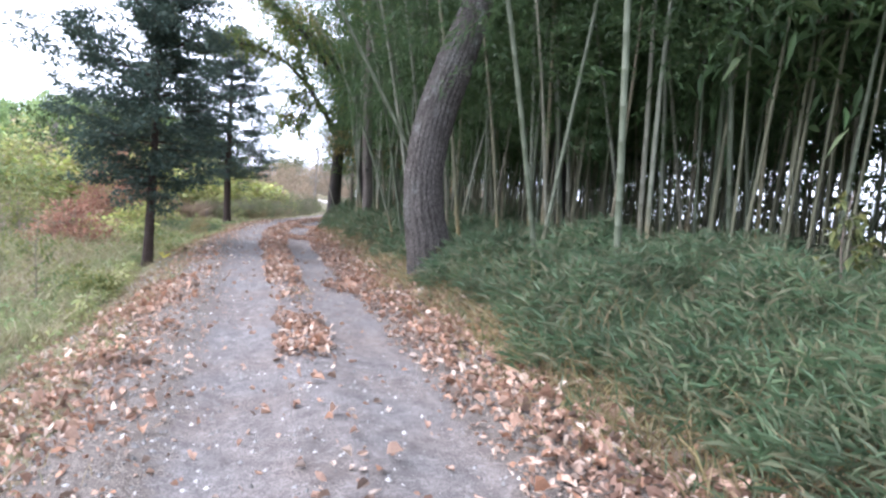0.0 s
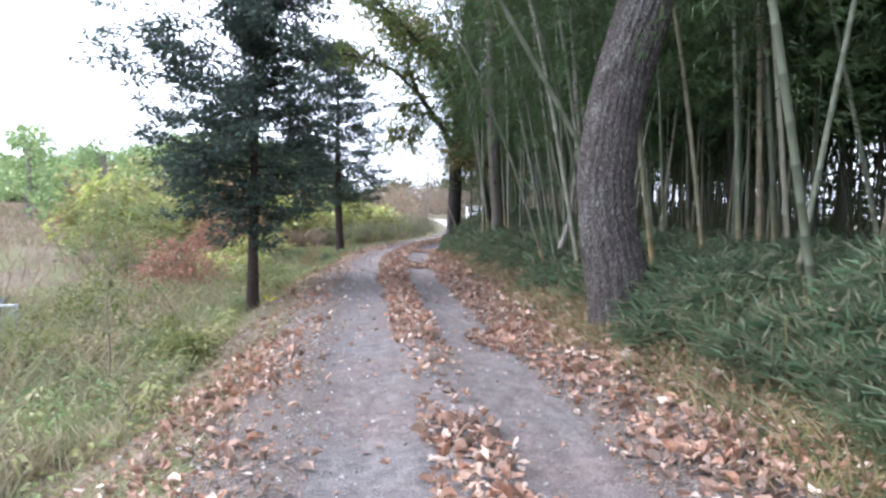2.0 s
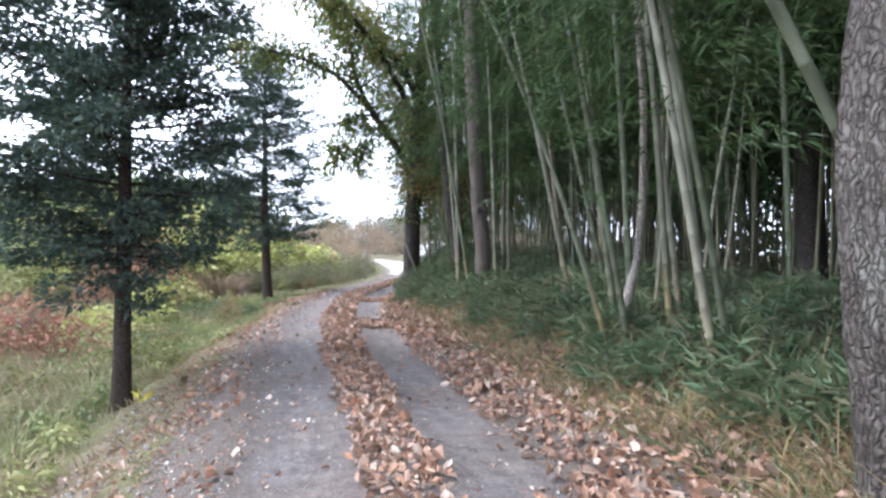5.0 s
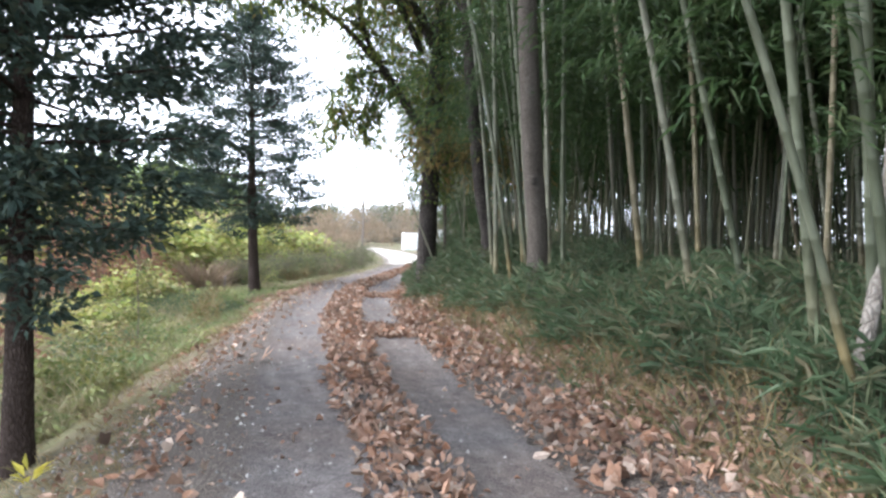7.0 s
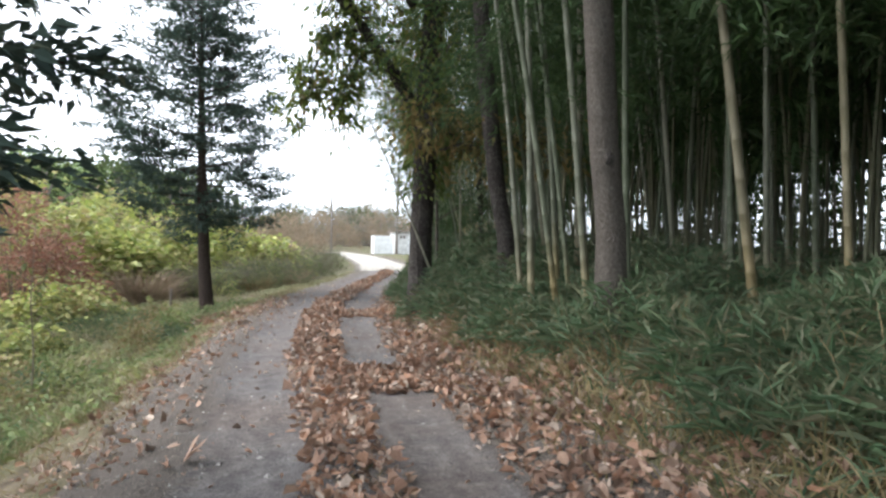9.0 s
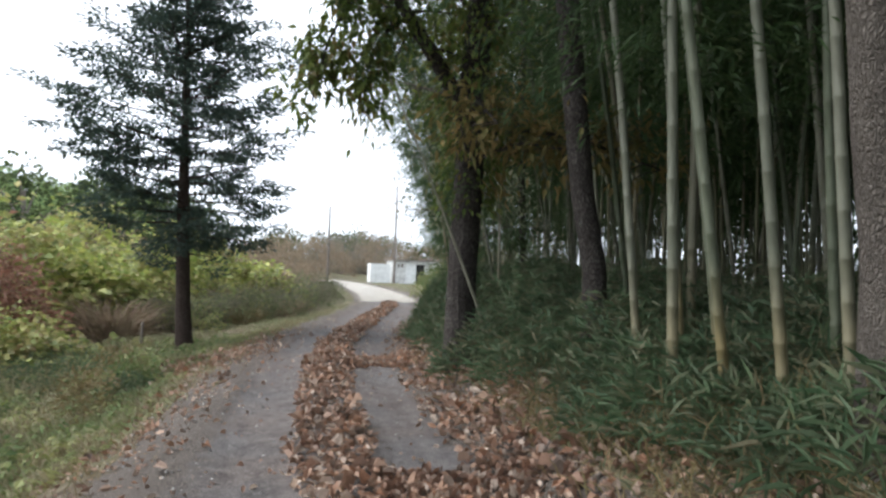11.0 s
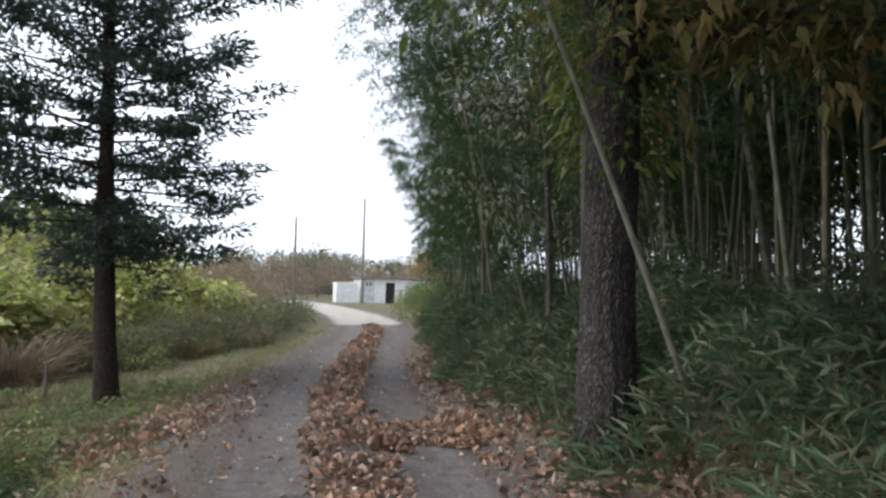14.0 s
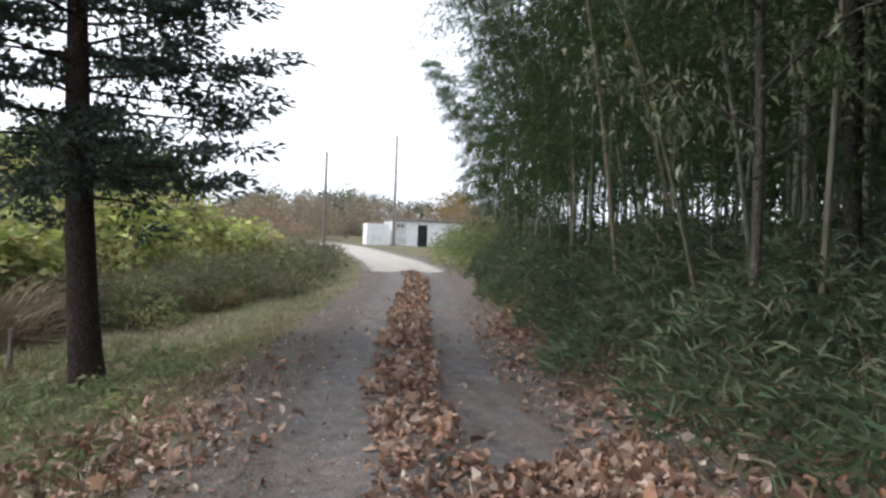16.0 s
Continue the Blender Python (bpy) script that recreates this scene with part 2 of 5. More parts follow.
M_GREYSCRUB = leaf_material("grey_scrub_leaf", [(0.13, 0.13, 0.10), (0.185, 0.17, 0.135), (0.24, 0.205, 0.17), (0.105, 0.115, 0.07), (0.16, 0.14, 0.115)], 0.2, 0.85, 0.1,
                            [(0.09, 0.115, 0.06), (0.13, 0.155, 0.08), (0.19, 0.185, 0.12), (0.10, 0.11, 0.065)])
M_BROWNSCRUB = leaf_material("brown_scrub_leaf", [(0.25, 0.185, 0.14), (0.32, 0.245, 0.185), (0.20, 0.155, 0.11), (0.28, 0.235, 0.155)], 0.2, 0.85, 0.1)
M_CEDAR = leaf_material("cedar_spray", [(0.034, 0.058, 0.050), (0.050, 0.082, 0.070), (0.074, 0.108, 0.088), (0.046, 0.075, 0.058), (0.10, 0.118, 0.08)], 0.15, 0.65, 0.25)
M_OAK = leaf_material("oak_leaf", [(0.06, 0.10, 0.025), (0.11, 0.155, 0.035), (0.17, 0.20, 0.05), (0.08, 0.12, 0.03), (0.22, 0.16, 0.06)], 0.4, 0.55, 0.3)
M_OAK_BROWN = leaf_material("turning_oak_leaf", [(0.17, 0.14, 0.055), (0.25, 0.185, 0.075), (0.12, 0.125, 0.045), (0.31, 0.21, 0.085), (0.11, 0.125, 0.04)], 0.38, 0.6, 0.25)
M_GOLD = leaf_material("golden_leaf", [(0.50, 0.42, 0.06), (0.58, 0.50, 0.09), (0.42, 0.40, 0.08)], 0.35, 0.6, 0.25)
M_FALLEN = leaf_material("fallen_oak_leaf", [(0.20, 0.12, 0.088), (0.31, 0.19, 0.14), (0.42, 0.29, 0.225), (0.25, 0.15, 0.108), (0.54, 0.435, 0.365), (0.12, 0.085, 0.068), (0.36, 0.235, 0.17), (0.32, 0.17, 0.108), (0.16, 0.115, 0.09)], 0.12, 0.75, 0.2)
M_FAR_GREEN = leaf_material("distant_tree_leaf", [(0.17, 0.25, 0.12), (0.23, 0.32, 0.14), (0.30, 0.37, 0.16), (0.19, 0.27, 0.13)], 0.2, 0.8, 0.1)
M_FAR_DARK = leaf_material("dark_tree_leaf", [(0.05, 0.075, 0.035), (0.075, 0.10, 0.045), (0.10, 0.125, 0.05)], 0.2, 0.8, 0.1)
M_FAR_GREY = leaf_material("bare_wood_twig", [(0.19, 0.18, 0.16), (0.24, 0.22, 0.19), (0.18, 0.19, 0.135)], 0.1, 0.9, 0.1)
M_FAR_ORANGE = leaf_material("orange_leaf", [(0.24, 0.17, 0.06), (0.32, 0.20, 0.07), (0.19, 0.17, 0.06)], 0.3, 0.8, 0.1)
M_BARK_OAK = bark_material("oak_bark", (0.036, 0.031, 0.027), (0.088, 0.078, 0.070), (0.15, 0.136, 0.124), (0.32, 0.345, 0.31), 0.085, 14, 1.1)
M_BARK_DARK = bark_material("dark_oak_bark", (0.025, 0.022, 0.02), (0.06, 0.052, 0.046), (0.12, 0.105, 0.095), (0.20, 0.20, 0.18), 0.03, 16)
M_BARK_PINE = bark_material("smooth_grey_bark", (0.085, 0.073, 0.062), (0.125, 0.108, 0.094), (0.17, 0.15, 0.13), (0.19, 0.18, 0.16), 0.02, 24)
M_BARK_CEDAR = bark_material("cedar_bark", (0.035, 0.025, 0.021), (0.065, 0.047, 0.040), (0.10, 0.078, 0.068), (0.13, 0.12, 0.11), -0.06, 14)
M_BARK_PALE = bark_material("pale_bark", (0.19, 0.165, 0.14), (0.29, 0.265, 0.235), (0.38, 0.355, 0.32), (0.3, 0.3, 0.28), 0.0, 12)
M_TWIG = plain_material("dead_twig", (0.10, 0.08, 0.06), (0.20, 0.165, 0.13), 20)
M_STONE = leaf_material("pebble", [(0.10, 0.095, 0.092), (0.17, 0.165, 0.16), (0.25, 0.24, 0.235), (0.14, 0.13, 0.125), (0.48, 0.46, 0.44), (0.20, 0.19, 0.18)], 0.0, 0.9, 0.2)
M_WHITE = plain_material("weathered_white_paint", (0.62, 0.63, 0.62), (0.82, 0.83, 0.82), 2.5, 0.6, 0.1)
M_DIRTYWHITE = plain_material("stained_white_board", (0.42, 0.42, 0.40), (0.72, 0.72, 0.70), 3.0, 0.7, 0.1)
M_ROOF = plain_material("rusted_roof_sheet", (0.20, 0.15, 0.12), (0.36, 0.31, 0.28), 4, 0.7, 0.2)
# near-black colour that stands in for the shed's unlit inside
M_DOORWAY_SHADE = plain_material("painted_interior_shade", (0.015, 0.015, 0.015), (0.03, 0.03, 0.03), 4)
M_POLE = plain_material("weathered_pole", (0.13, 0.11, 0.095), (0.24, 0.21, 0.19), 6, 0.9, 0.2)
M_STEEL = plain_material("galvanised_steel", (0.35, 0.36, 0.37), (0.5, 0.51, 0.52), 20, 0.45, 0.05, 0.8)
M_BLUE = plain_material("faded_blue_sheet", (0.16, 0.21, 0.28), (0.25, 0.30, 0.37), 5)


# ---- mesh helpers ----
def mesh_np(name, verts, tris, material, smooth=False):
    verts, tris = np.asarray(verts, dtype=np.float32), np.asarray(tris, dtype=np.int32)
    me = bpy.data.meshes.new(name)
    me.vertices.add(len(verts))
    me.vertices.foreach_set("co", verts.ravel())
    me.loops.add(tris.size)
    me.loops.foreach_set("vertex_index", tris.ravel())
    me.polygons.add(len(tris))
    me.polygons.foreach_set("loop_start", np.arange(0, tris.size, 3, dtype=np.int32))
    me.polygons.foreach_set("use_smooth", np.full(len(tris), smooth))
    me.update(calc_edges=True)
    me.materials.append(material)
    return me


class Heap:
    """Gathers pieces of one mesh."""

    def __init__(self):
        self.v, self.t, self.n = [], [], 0

    def add(self, verts, tris):
        self.v.append(np.asarray(verts, dtype=np.float64))
        self.t.append(np.asarray(tris, dtype=np.int64) + self.n)
        self.n += len(verts)

    def mesh(self, name, material, smooth=False):
        return mesh_np(name, np.concatenate(self.v), np.concatenate(self.t), material, smooth)


def unit(a):
    return a / np.maximum(np.linalg.norm(a, axis=-1, keepdims=True), 1e-9)


def leaves(P, D, L, W, fold=0.25, droop=0.0, up=(0, 0, 1), tumble=0.5):
    """Leaves with a folded midrib: base points P, directions D, lengths L, widths W."""
    P, D = np.asarray(P, float), unit(np.asarray(D, float))
    n = len(P)
    L, W = np.broadcast_to(L, n)[:, None], np.broadcast_to(W, n)[:, None]
    ref = unit(np.asarray(up, float) + rng.normal(0, tumble, (n, 3)))
    S = unit(np.cross(D, ref))
    N = np.cross(S, D)
    down = np.array([0, 0, -1.0])
    mid = P + D * L * 0.42 + down * L * droop * 0.2
    tip = P + D * L + down * L * droop
    wide = P + D * L * 0.4 + N * W * fold + down * L * droop * 0.2
    v = np.stack([P, mid, tip, wide - S * W * 0.5, wide + S * W * 0.5], 1).reshape(-1, 3)
    base = (np.arange(n) * 5)[:, None, None]
    t = (np.array([[0, 4, 1], [4, 2, 1], [0, 1, 3], [1, 2, 3]])[None] + base).reshape(-1, 3)
    return v, t


def oval_leaves(P, D, L, W, curl):
    """Dry leaves with an oval outline, cupped along the midrib."""
    P, D = np.asarray(P, float), unit(np.asarray(D, float))
    n = len(P)
    L, W, curl = np.broadcast_to(L, n)[:, None], np.broadcast_to(W, n)[:, None], np.broadcast_to(curl, n)[:, None]
    S = unit(np.cross(D, rng.normal(0, 0.5, (n, 3)) + np.array([0, 0, 1.0])))
    N = np.cross(S, D)
    a, b = rng.uniform(0.2, 0.34, (n, 1)), rng.uniform(0.62, 0.78, (n, 1))
    up1, up2 = curl * W * rng.uniform(0.3, 1.2, (n, 1)), curl * W * rng.uniform(0.3, 1.4, (n, 1))
    pts = [P, P + D * L + N * L * rng.normal(0.05, 0.15, (n, 1)), P + D * L * 0.5,
           P + D * L * a + S * W * 0.42 + N * up1, P + D * L * b + S * W * 0.5 + N * up2,
           P + D * L * a - S * W * 0.42 + N * up2, P + D * L * b - S * W * 0.46 + N * up1]
    v = np.stack(pts, 1).reshape(-1, 3)
    t = np.array([[0, 3, 2], [3, 4, 2], [4, 1, 2], [0, 2, 5], [5, 2, 6], [6, 2, 1]])
    return v, (t[None] + (np.arange(n) * 7)[:, None, None]).reshape(-1, 3)


def slips(P, D, L, W):
    """Narrow leaves of two faces, folded along the midrib."""
    P, D = np.asarray(P, float), unit(np.asarray(D, float))
    n = len(P)
    L, W = np.broadcast_to(L, n)[:, None], np.broadcast_to(W, n)[:, None]
    S = unit(np.cross(D, rng.normal(0, 0.6, (n, 3)) + np.array([0, 0, 1.0])))
    N = np.cross(S, D)
    wide = P + D * L * 0.4 + N * W * 0.15
    v = np.stack([P, wide + S * W / 2, P + D * L - np.array([0, 0, 0.2]) * L, wide - S * W / 2], 1).reshape(-1, 3)
    return v, (np.array([[0, 1, 2], [0, 2, 3]])[None] + (np.arange(n) * 4)[:, None, None]).reshape(-1, 3)


def blades(P, D, L, W):
    """Grass blades: two bent segments that taper to a tip."""
    P, D = np.asarray(P, float), unit(np.asarray(D, float))
    n = len(P)
    L, W = np.broadcast_to(L, n)[:, None], np.broadcast_to(W, n)[:, None]
    S = unit(np.cross(D, rng.normal(0, 1, (n, 3))))
    flat = D * np.array([1, 1, 0])
    mid = P + D * L * 0.55
    tip = P + D * L * 0.9 + flat * L * 0.3 - np.array([0, 0, 0.08]) * L
    v = np.stack([P - S * W / 2, P + S * W / 2, mid - S * W * 0.4, mid + S * W * 0.4, tip], 1).reshape(-1, 3)
    base = (np.arange(n) * 5)[:, None, None]
    t = (np.array([[0, 1, 3], [0, 3, 2], [2, 3, 4]])[None] + base).reshape(-1, 3)
    return v, t


def curve_points(pts, n):
    """A smooth line through pts, at n even steps."""
    p = np.asarray(pts, float)
    k = np.arange(len(p))
    s = np.linspace(0, len(p) - 1, n)
    out = np.stack([np.interp(s, k, p[:, j]) for j in range(p.shape[1])], 1)
    for _ in range(max(1, n // (2 * len(p)))):
        out[1:-1] = (out[:-2] + 2 * out[1:-1] + out[2:]) / 4
    return out


def tube(path, radii, sides=8, relief=None, cap=True):
    path, radii = np.asarray(path, float), np.broadcast_to(radii, len(path))
    n = len(path)
    T = unit(np.gradient(path, axis=0))
    ref = np.array([1.0, 0.1, 0]) if abs(T[0][2]) > 0.5 else np.array([0, 0, 1.0])
    A = unit(np.cross(T, ref))
    B = np.cross(T, A)
    th = np.linspace(0, 2 * np.pi, sides, endpoint=False)
    r = radii[:, None] * np.ones(sides)
    if relief is not None:
        r = r * (1 + relief(path, th))
    v = path[:, None] + r[..., None] * (np.cos(th)[None, :, None] * A[:, None] + np.sin(th)[None, :, None] * B[:, None])
    i, j = np.meshgrid(np.arange(n - 1), np.arange(sides), indexing="ij")
    a, b = i * sides + j, i * sides + (j + 1) % sides
    c, d = a + sides, b + sides
    t = np.concatenate([np.stack([a, b, d], -1).reshape(-1, 3), np.stack([a, d, c], -1).reshape(-1, 3)])
    v = v.reshape(-1, 3)
    if cap:
        v = np.vstack([v, path[-1:]])
        e = (n - 1) * sides
        t = np.vstack([t, [(e + k, e + (k + 1) % sides, n * sides) for k in range(sides)]])
    return v, t


def link(name, me, parent=None, label="", at=None):
    ob = new(name, me)
    if parent is not None:
        ob.parent = parent
    if at is not None:
        ob.matrix_basis = at
    if label:
        ob["label"] = label
    return ob


def part(name, bm, material, parent, label="", smooth=False):
    me = bpy.data.meshes.new(name)
    bm.to_mesh(me)
    bm.free()
    me.materials.append(material)
    if smooth:
        for f in me.polygons:
            f.use_smooth = True
    return link(name, me, parent, label)


def thing(name, label, category, at, group="", kind=""):
    ob = new(name)
    ob.empty_display_size = 0.2
    ob.matrix_basis = at
    return tagged(ob, label, category, group, kind)


def box(bm, x0, y0, z0, x1, y1, z1, bevel=0.0):
    r = bmesh.ops.create_cube(bm, size=1.0, matrix=Matrix.Translation(((x0 + x1) / 2, (y0 + y1) / 2, (z0 + z1) / 2)) @ Matrix.Diagonal((x1 - x0, y1 - y0, z1 - z0, 1)))
    if bevel:
        bmesh.ops.bevel(bm, geom=list({e for v in r["verts"] for e in v.link_edges}), offset=bevel, segments=1, affect="EDGES")
    return bm


# ---- lie of the land ----
ROAD_Y = [-40, 0, 7, 12, 16, 18.5, 20, 22, 24, 26.4, 28, 31, 34, 37, 41.5, 48, 53, 58, 66, 80, 120]
ROAD_X = [0.5, 0.5, 0.45, 0.35, 0.3, 0.38, 0.46, 0.64, 0.88, 1.28, 1.68, 2.5, 3.4, 4.3, 5.3, 6.2, 6.6, 6.9, 7.2, 6, 0]
_yy = np.linspace(-40, 120, 801)
_xx = np.interp(_yy, ROAD_Y, ROAD_X)
for _ in range(40):
    _xx[1:-1] = (_xx[:-2] + 2 * _xx[1:-1] + _xx[2:]) / 4


def centre(y):
    return np.interp(y, _yy, _xx)


def wave(x, y, s, seed=0.0):
    """Cheap smooth noise in -1..1."""
    x, y = np.asarray(x) / s + seed, np.asarray(y) / s - seed
    return (np.sin(x * 1.7 + 1.3 * np.sin(y * 1.1 + seed)) + np.sin(y * 2.1 + 1.7 * np.sin(x * 0.9)) + np.sin((x + y) * 3.3 + seed) * 0.5) / 2.5


def land(x, y):
    x, y = np.asarray(x, float), np.asarray(y, float)
    u = x - centre(y)
    z = np.interp(y, [0, 18, 25, 31, 45, 70, 100], [0, -0.02, -0.1, -0.12, -0.15, -0.1, 0])
    right = np.interp(u, [1.0, 1.3, 1.7, 2.2, 4, 8, 30], [0, 0.08, 0.28, 0.46, 0.56, 0.6, 0.56]) * np.interp(y, [30, 42, 55], [1, 0.7, 0.1])
    left = np.interp(-u, [1.0, 1.7, 2.7, 4, 6, 9, 40], [0, 0.18, 0.69, 1.06, 1.32, 1.44, 1.46]) * np.interp(y, [22, 28, 45, 70], [1, 0.45, 0.4, 0.2])
    rough = np.clip((np.abs(u) - 1.1) / 1.0, 0, 1)
    return z + right - left + rough * (0.05 * wave(x, y, 0.7) + 0.08 * wave(x, y, 3.1, 2)) * np.clip(60 / (np.abs(y) + 10), 0, 1)


def rut(u):
    """Two wheel lines pressed into the track, with a raised strip between."""
    return 0.035 * np.exp(-(u / 0.22) ** 2) - 0.03 * np.exp(-((u - 0.66) / 0.3) ** 2) - 0.03 * np.exp(-((u + 0.68) / 0.3) ** 2)


def grid_mesh(xs, ys, zf):
    X, Y = np.meshgrid(xs, ys)
    V = np.stack([X, Y, zf(X, Y)], -1).reshape(-1, 3)
    i, j = np.meshgrid(np.arange(len(ys) - 1), np.arange(len(xs) - 1), indexing="ij")
    a = i * len(xs) + j
    return V, np.concatenate([np.stack([a, a + 1, a + len(xs) + 1], -1).reshape(-1, 3), np.stack([a, a + len(xs) + 1, a + len(xs)], -1).reshape(-1, 3)])


def ground_height(x, y):
    u = x - centre(y)
    return land(x, y) - 0.07 * (np.abs(u) < 1.25)


xs = np.concatenate([[-1500, -600, -250, -120, -70, -45, -30], np.arange(-22, -5, 0.8), np.arange(-5, 7, 0.16), np.arange(7, 22, 0.8), [24, 30, 45, 70, 120, 250, 600, 1500]])
ys = np.concatenate([[-1500, -500, -150, -60, -30, -15], np.arange(-8, 40, 0.3), np.arange(40, 80, 1.0), [85, 95, 110, 140, 200, 350, 700, 1500]])
V, T = grid_mesh(xs, ys, ground_height)
tagged(link("ground", mesh_np("ground", V, T, M_GROUND, True)), "uneven earth verge with dead grass and soil", "ground", kind="structure")


def edged(me, verts, half):
    """Stores how near each point lies to the track's edge."""
    u = np.abs(verts[:, 0] - centre(verts[:, 1]))
    me.attributes.new("edge", "FLOAT", "POINT").data.foreach_set("value", np.clip((u - half * 0.55) / (half * 0.6), 0, 1).astype(np.float32))
    return me


def strip_mesh(y0, y1, step, us, ragged, lift):
    yy = np.arange(y0, y1, step)
    U, Y = np.meshgrid(us, yy)
    edge = np.abs(U) / np.max(np.abs(us))
    U = U + (edge > 0.95) * ragged * wave(U * 5, Y, 0.35)
    X = U + centre(Y)
    Z = land(X, Y) + rut(U) * (np.abs(U) < 1.3) + (0.008 + 0.012 * (np.abs(U) > 1.0)) * wave(X, Y, 0.13) + lift - 0.06 * (edge > 0.95)
    n = len(us)
    i, j = np.meshgrid(np.arange(len(yy) - 1), np.arange(n - 1), indexing="ij")
    a = i * n + j
    return np.stack([X, Y, Z], -1).reshape(-1, 3), np.concatenate([np.stack([a, a + 1, a + n + 1], -1).reshape(-1, 3), np.stack([a, a + n + 1, a + n], -1).reshape(-1, 3)])


V, T = strip_mesh(-9, 42, 0.12, np.linspace(-1.6, 1.45, 38), 0.15, 0.012)
tagged(link("road", edged(mesh_np("road", V, T, M_TRACK, True), V, 1.15)), "narrow grey grit track with two wheel ruts", "road", kind="structure")
V, T = strip_mesh(41.6, 78, 0.3, np.linspace(-1.45, 1.75, 20), 0.3, 0.025)
tagged(link("road", edged(mesh_np("pale_road", V, T, M_PALE, True), V, 1.55)), "pale gravel road bending away past the shed", "road", kind="structure")


def on_land(x, y, dz=0.0):
    u = x - centre(y)
    return np.stack([x, y, land(x, y) + rut(u) * (np.abs(u) < 1.2) + dz], -1)


def scatter(n, u0, u1, y0, y1, near=0.0):
    """n places by offset from the track's middle; near > 0 thins them out with distance."""
    y = y0 + (y1 - y0) * rng.random(n) ** (1 + near)
    u = u0 + (u1 - u0) * rng.random(n)
    return centre(y) + u, y, u


def stuff(name, heap, material, label, category):
    return tagged(link(name, heap.mesh(name, material)), label, category, kind="stuff")


def random_dirs(n, up=0.3, spread=1.0):
    d = rng.normal(0, spread, (n, 3))
    d[:, 2] = d[:, 2] * 0.5 + up
    return unit(d)


# ---- fallen leaves ----
def litter(x, y, size, lift):
    n = len(x)
    P = on_land(x, y, 0.012) + np.stack([np.zeros(n), np.zeros(n), rng.random(n) * lift], -1)
    D = rng.normal(0, 1, (n, 3))
    D[:, 2] = rng.normal(0.12, 0.3, n)
    L = size * (0.4 + 0.95 * rng.random(n))
    return oval_leaves(P, D, L, L * (0.4 + 0.25 * rng.random(n)), rng.normal(0.55, 0.5, n))


def patchy(x, y, keep, s=0.5, seed=0.0):
    return (wave(x, y, s, seed) * 0.5 + 0.5) * 0.9 + 0.1 * rng.random(len(x)) < keep


heap = Heap()
x, y, u = scatter(28000, -0.36, 0.36, 0, 41)
keep = np.interp(y, [5.2, 5.6, 6.7, 7.1, 9.0, 9.6, 12, 30, 36, 41], [0.04, 0.7, 0.7, 0.1, 0.14, 0.6, 0.68, 0.8, 0.65, 0.25])
ok = (rng.random(len(x)) < keep * np.clip(0.75 + 0.45 * wave(x, y, 0.45), 0.15, 1)) & (np.abs(u + 0.06 * wave(x, y, 0.8)) < 0.29 * np.interp(y, [5, 10, 20], [0.8, 0.85, 1]))
heap.add(*litter(x[ok], y[ok], 0.072, 0.05))
x, y, u = scatter(2200, 0.2, 1.25, 23.7, 24.8)
ok = patchy(x, y, 0.7, 0.3)
x, y = x[ok], y[ok]
heap.add(*litter(x, y, 0.072, 0.025))
x, y, u = scatter(1500, 0.2, 1.2, 17.8, 19.0)
ok = patchy(x, y, 0.7, 0.3)
x, y = x[ok], y[ok]
heap.add(*litter(x, y, 0.072, 0.025))
stuff("leaf_litter", heap, M_FALLEN, "brown fallen oak leaves drifted between the wheel ruts", "leaves")
heap = Heap()
x, y, u = scatter(36000, 0.85, 2.4, 0, 30, 0.25)
w = np.exp(-((u - 1.35) / np.interp(y, [0, 7, 10, 20, 25], [0.25, 0.28, 0.42, 0.42, 0.3])) ** 2) * np.interp(y, [0, 20, 24, 30], [1.1, 1.0, 0.7, 0.4])
ok = rng.random(len(x)) < (w + 0.06) * np.clip(0.7 + 0.5 * wave(x, y, 0.6, 3), 0.12, 1)
heap.add(*litter(x[ok], y[ok], 0.078, 0.05))
stuff("leaf_litter", heap, M_FALLEN, "brown fallen oak leaves banked along the grove edge", "leaves")
heap = Heap()
x, y, u = scatter(10500, -2.4, -0.75, 0, 29, 0.3)
w = np.exp(-((u + 1.5) / 0.42) ** 2) * np.interp(y, [0, 12, 20, 29], [0.75, 0.7, 0.35, 0.5])
ok = rng.random(len(x)) < w * np.clip(0.55 + 0.9 * wave(x, y, 0.7, 5), 0.06, 1.2)
heap.add(*litter(x[ok], y[ok], 0.072, 0.03))
x, y = rng.normal(-0.8, 0.5, 950), rng.normal(25.9, 0.6, 950)
heap.add(*litter(x, y, 0.075, 0.03))
x, y = rng.normal(-1.6, 0.4, 1500), 1.5 + 5.5 * rng.random(1500)
heap.add(*litter(x, y, 0.065, 0.03))
x, y = rng.normal(-1.3, 0.26, 700), rng.normal(8.6, 0.9, 700)
heap.add(*litter(x, y, 0.075, 0.03))
x, y = rng.normal(1.34, 0.16, 420), rng.normal(9.72, 0.3, 420)
heap.add(*litter(x, y, 0.08, 0.05))
x, y, u = scatter(1100, -1.1, 1.1, 0, 34)
heap.add(*litter(x, y, 0.05, 0.01))
x, y, u = scatter(11000, -2.6, -0.55, 0, 30, 0.5)
ok = rng.random(len(x)) < np.exp(-((u + 1.55) / 0.5) ** 2)
heap.add(*litter(x[ok], y[ok], 0.04, 0.02))
x, y, u = scatter(7000, 0.85, 1.9, 0, 32, 0.5)
heap.add(*litter(x, y, 0.04, 0.02))
stuff("leaf_litter", heap, M_FALLEN, "scattered faded leaves over the open verge", "leaves")


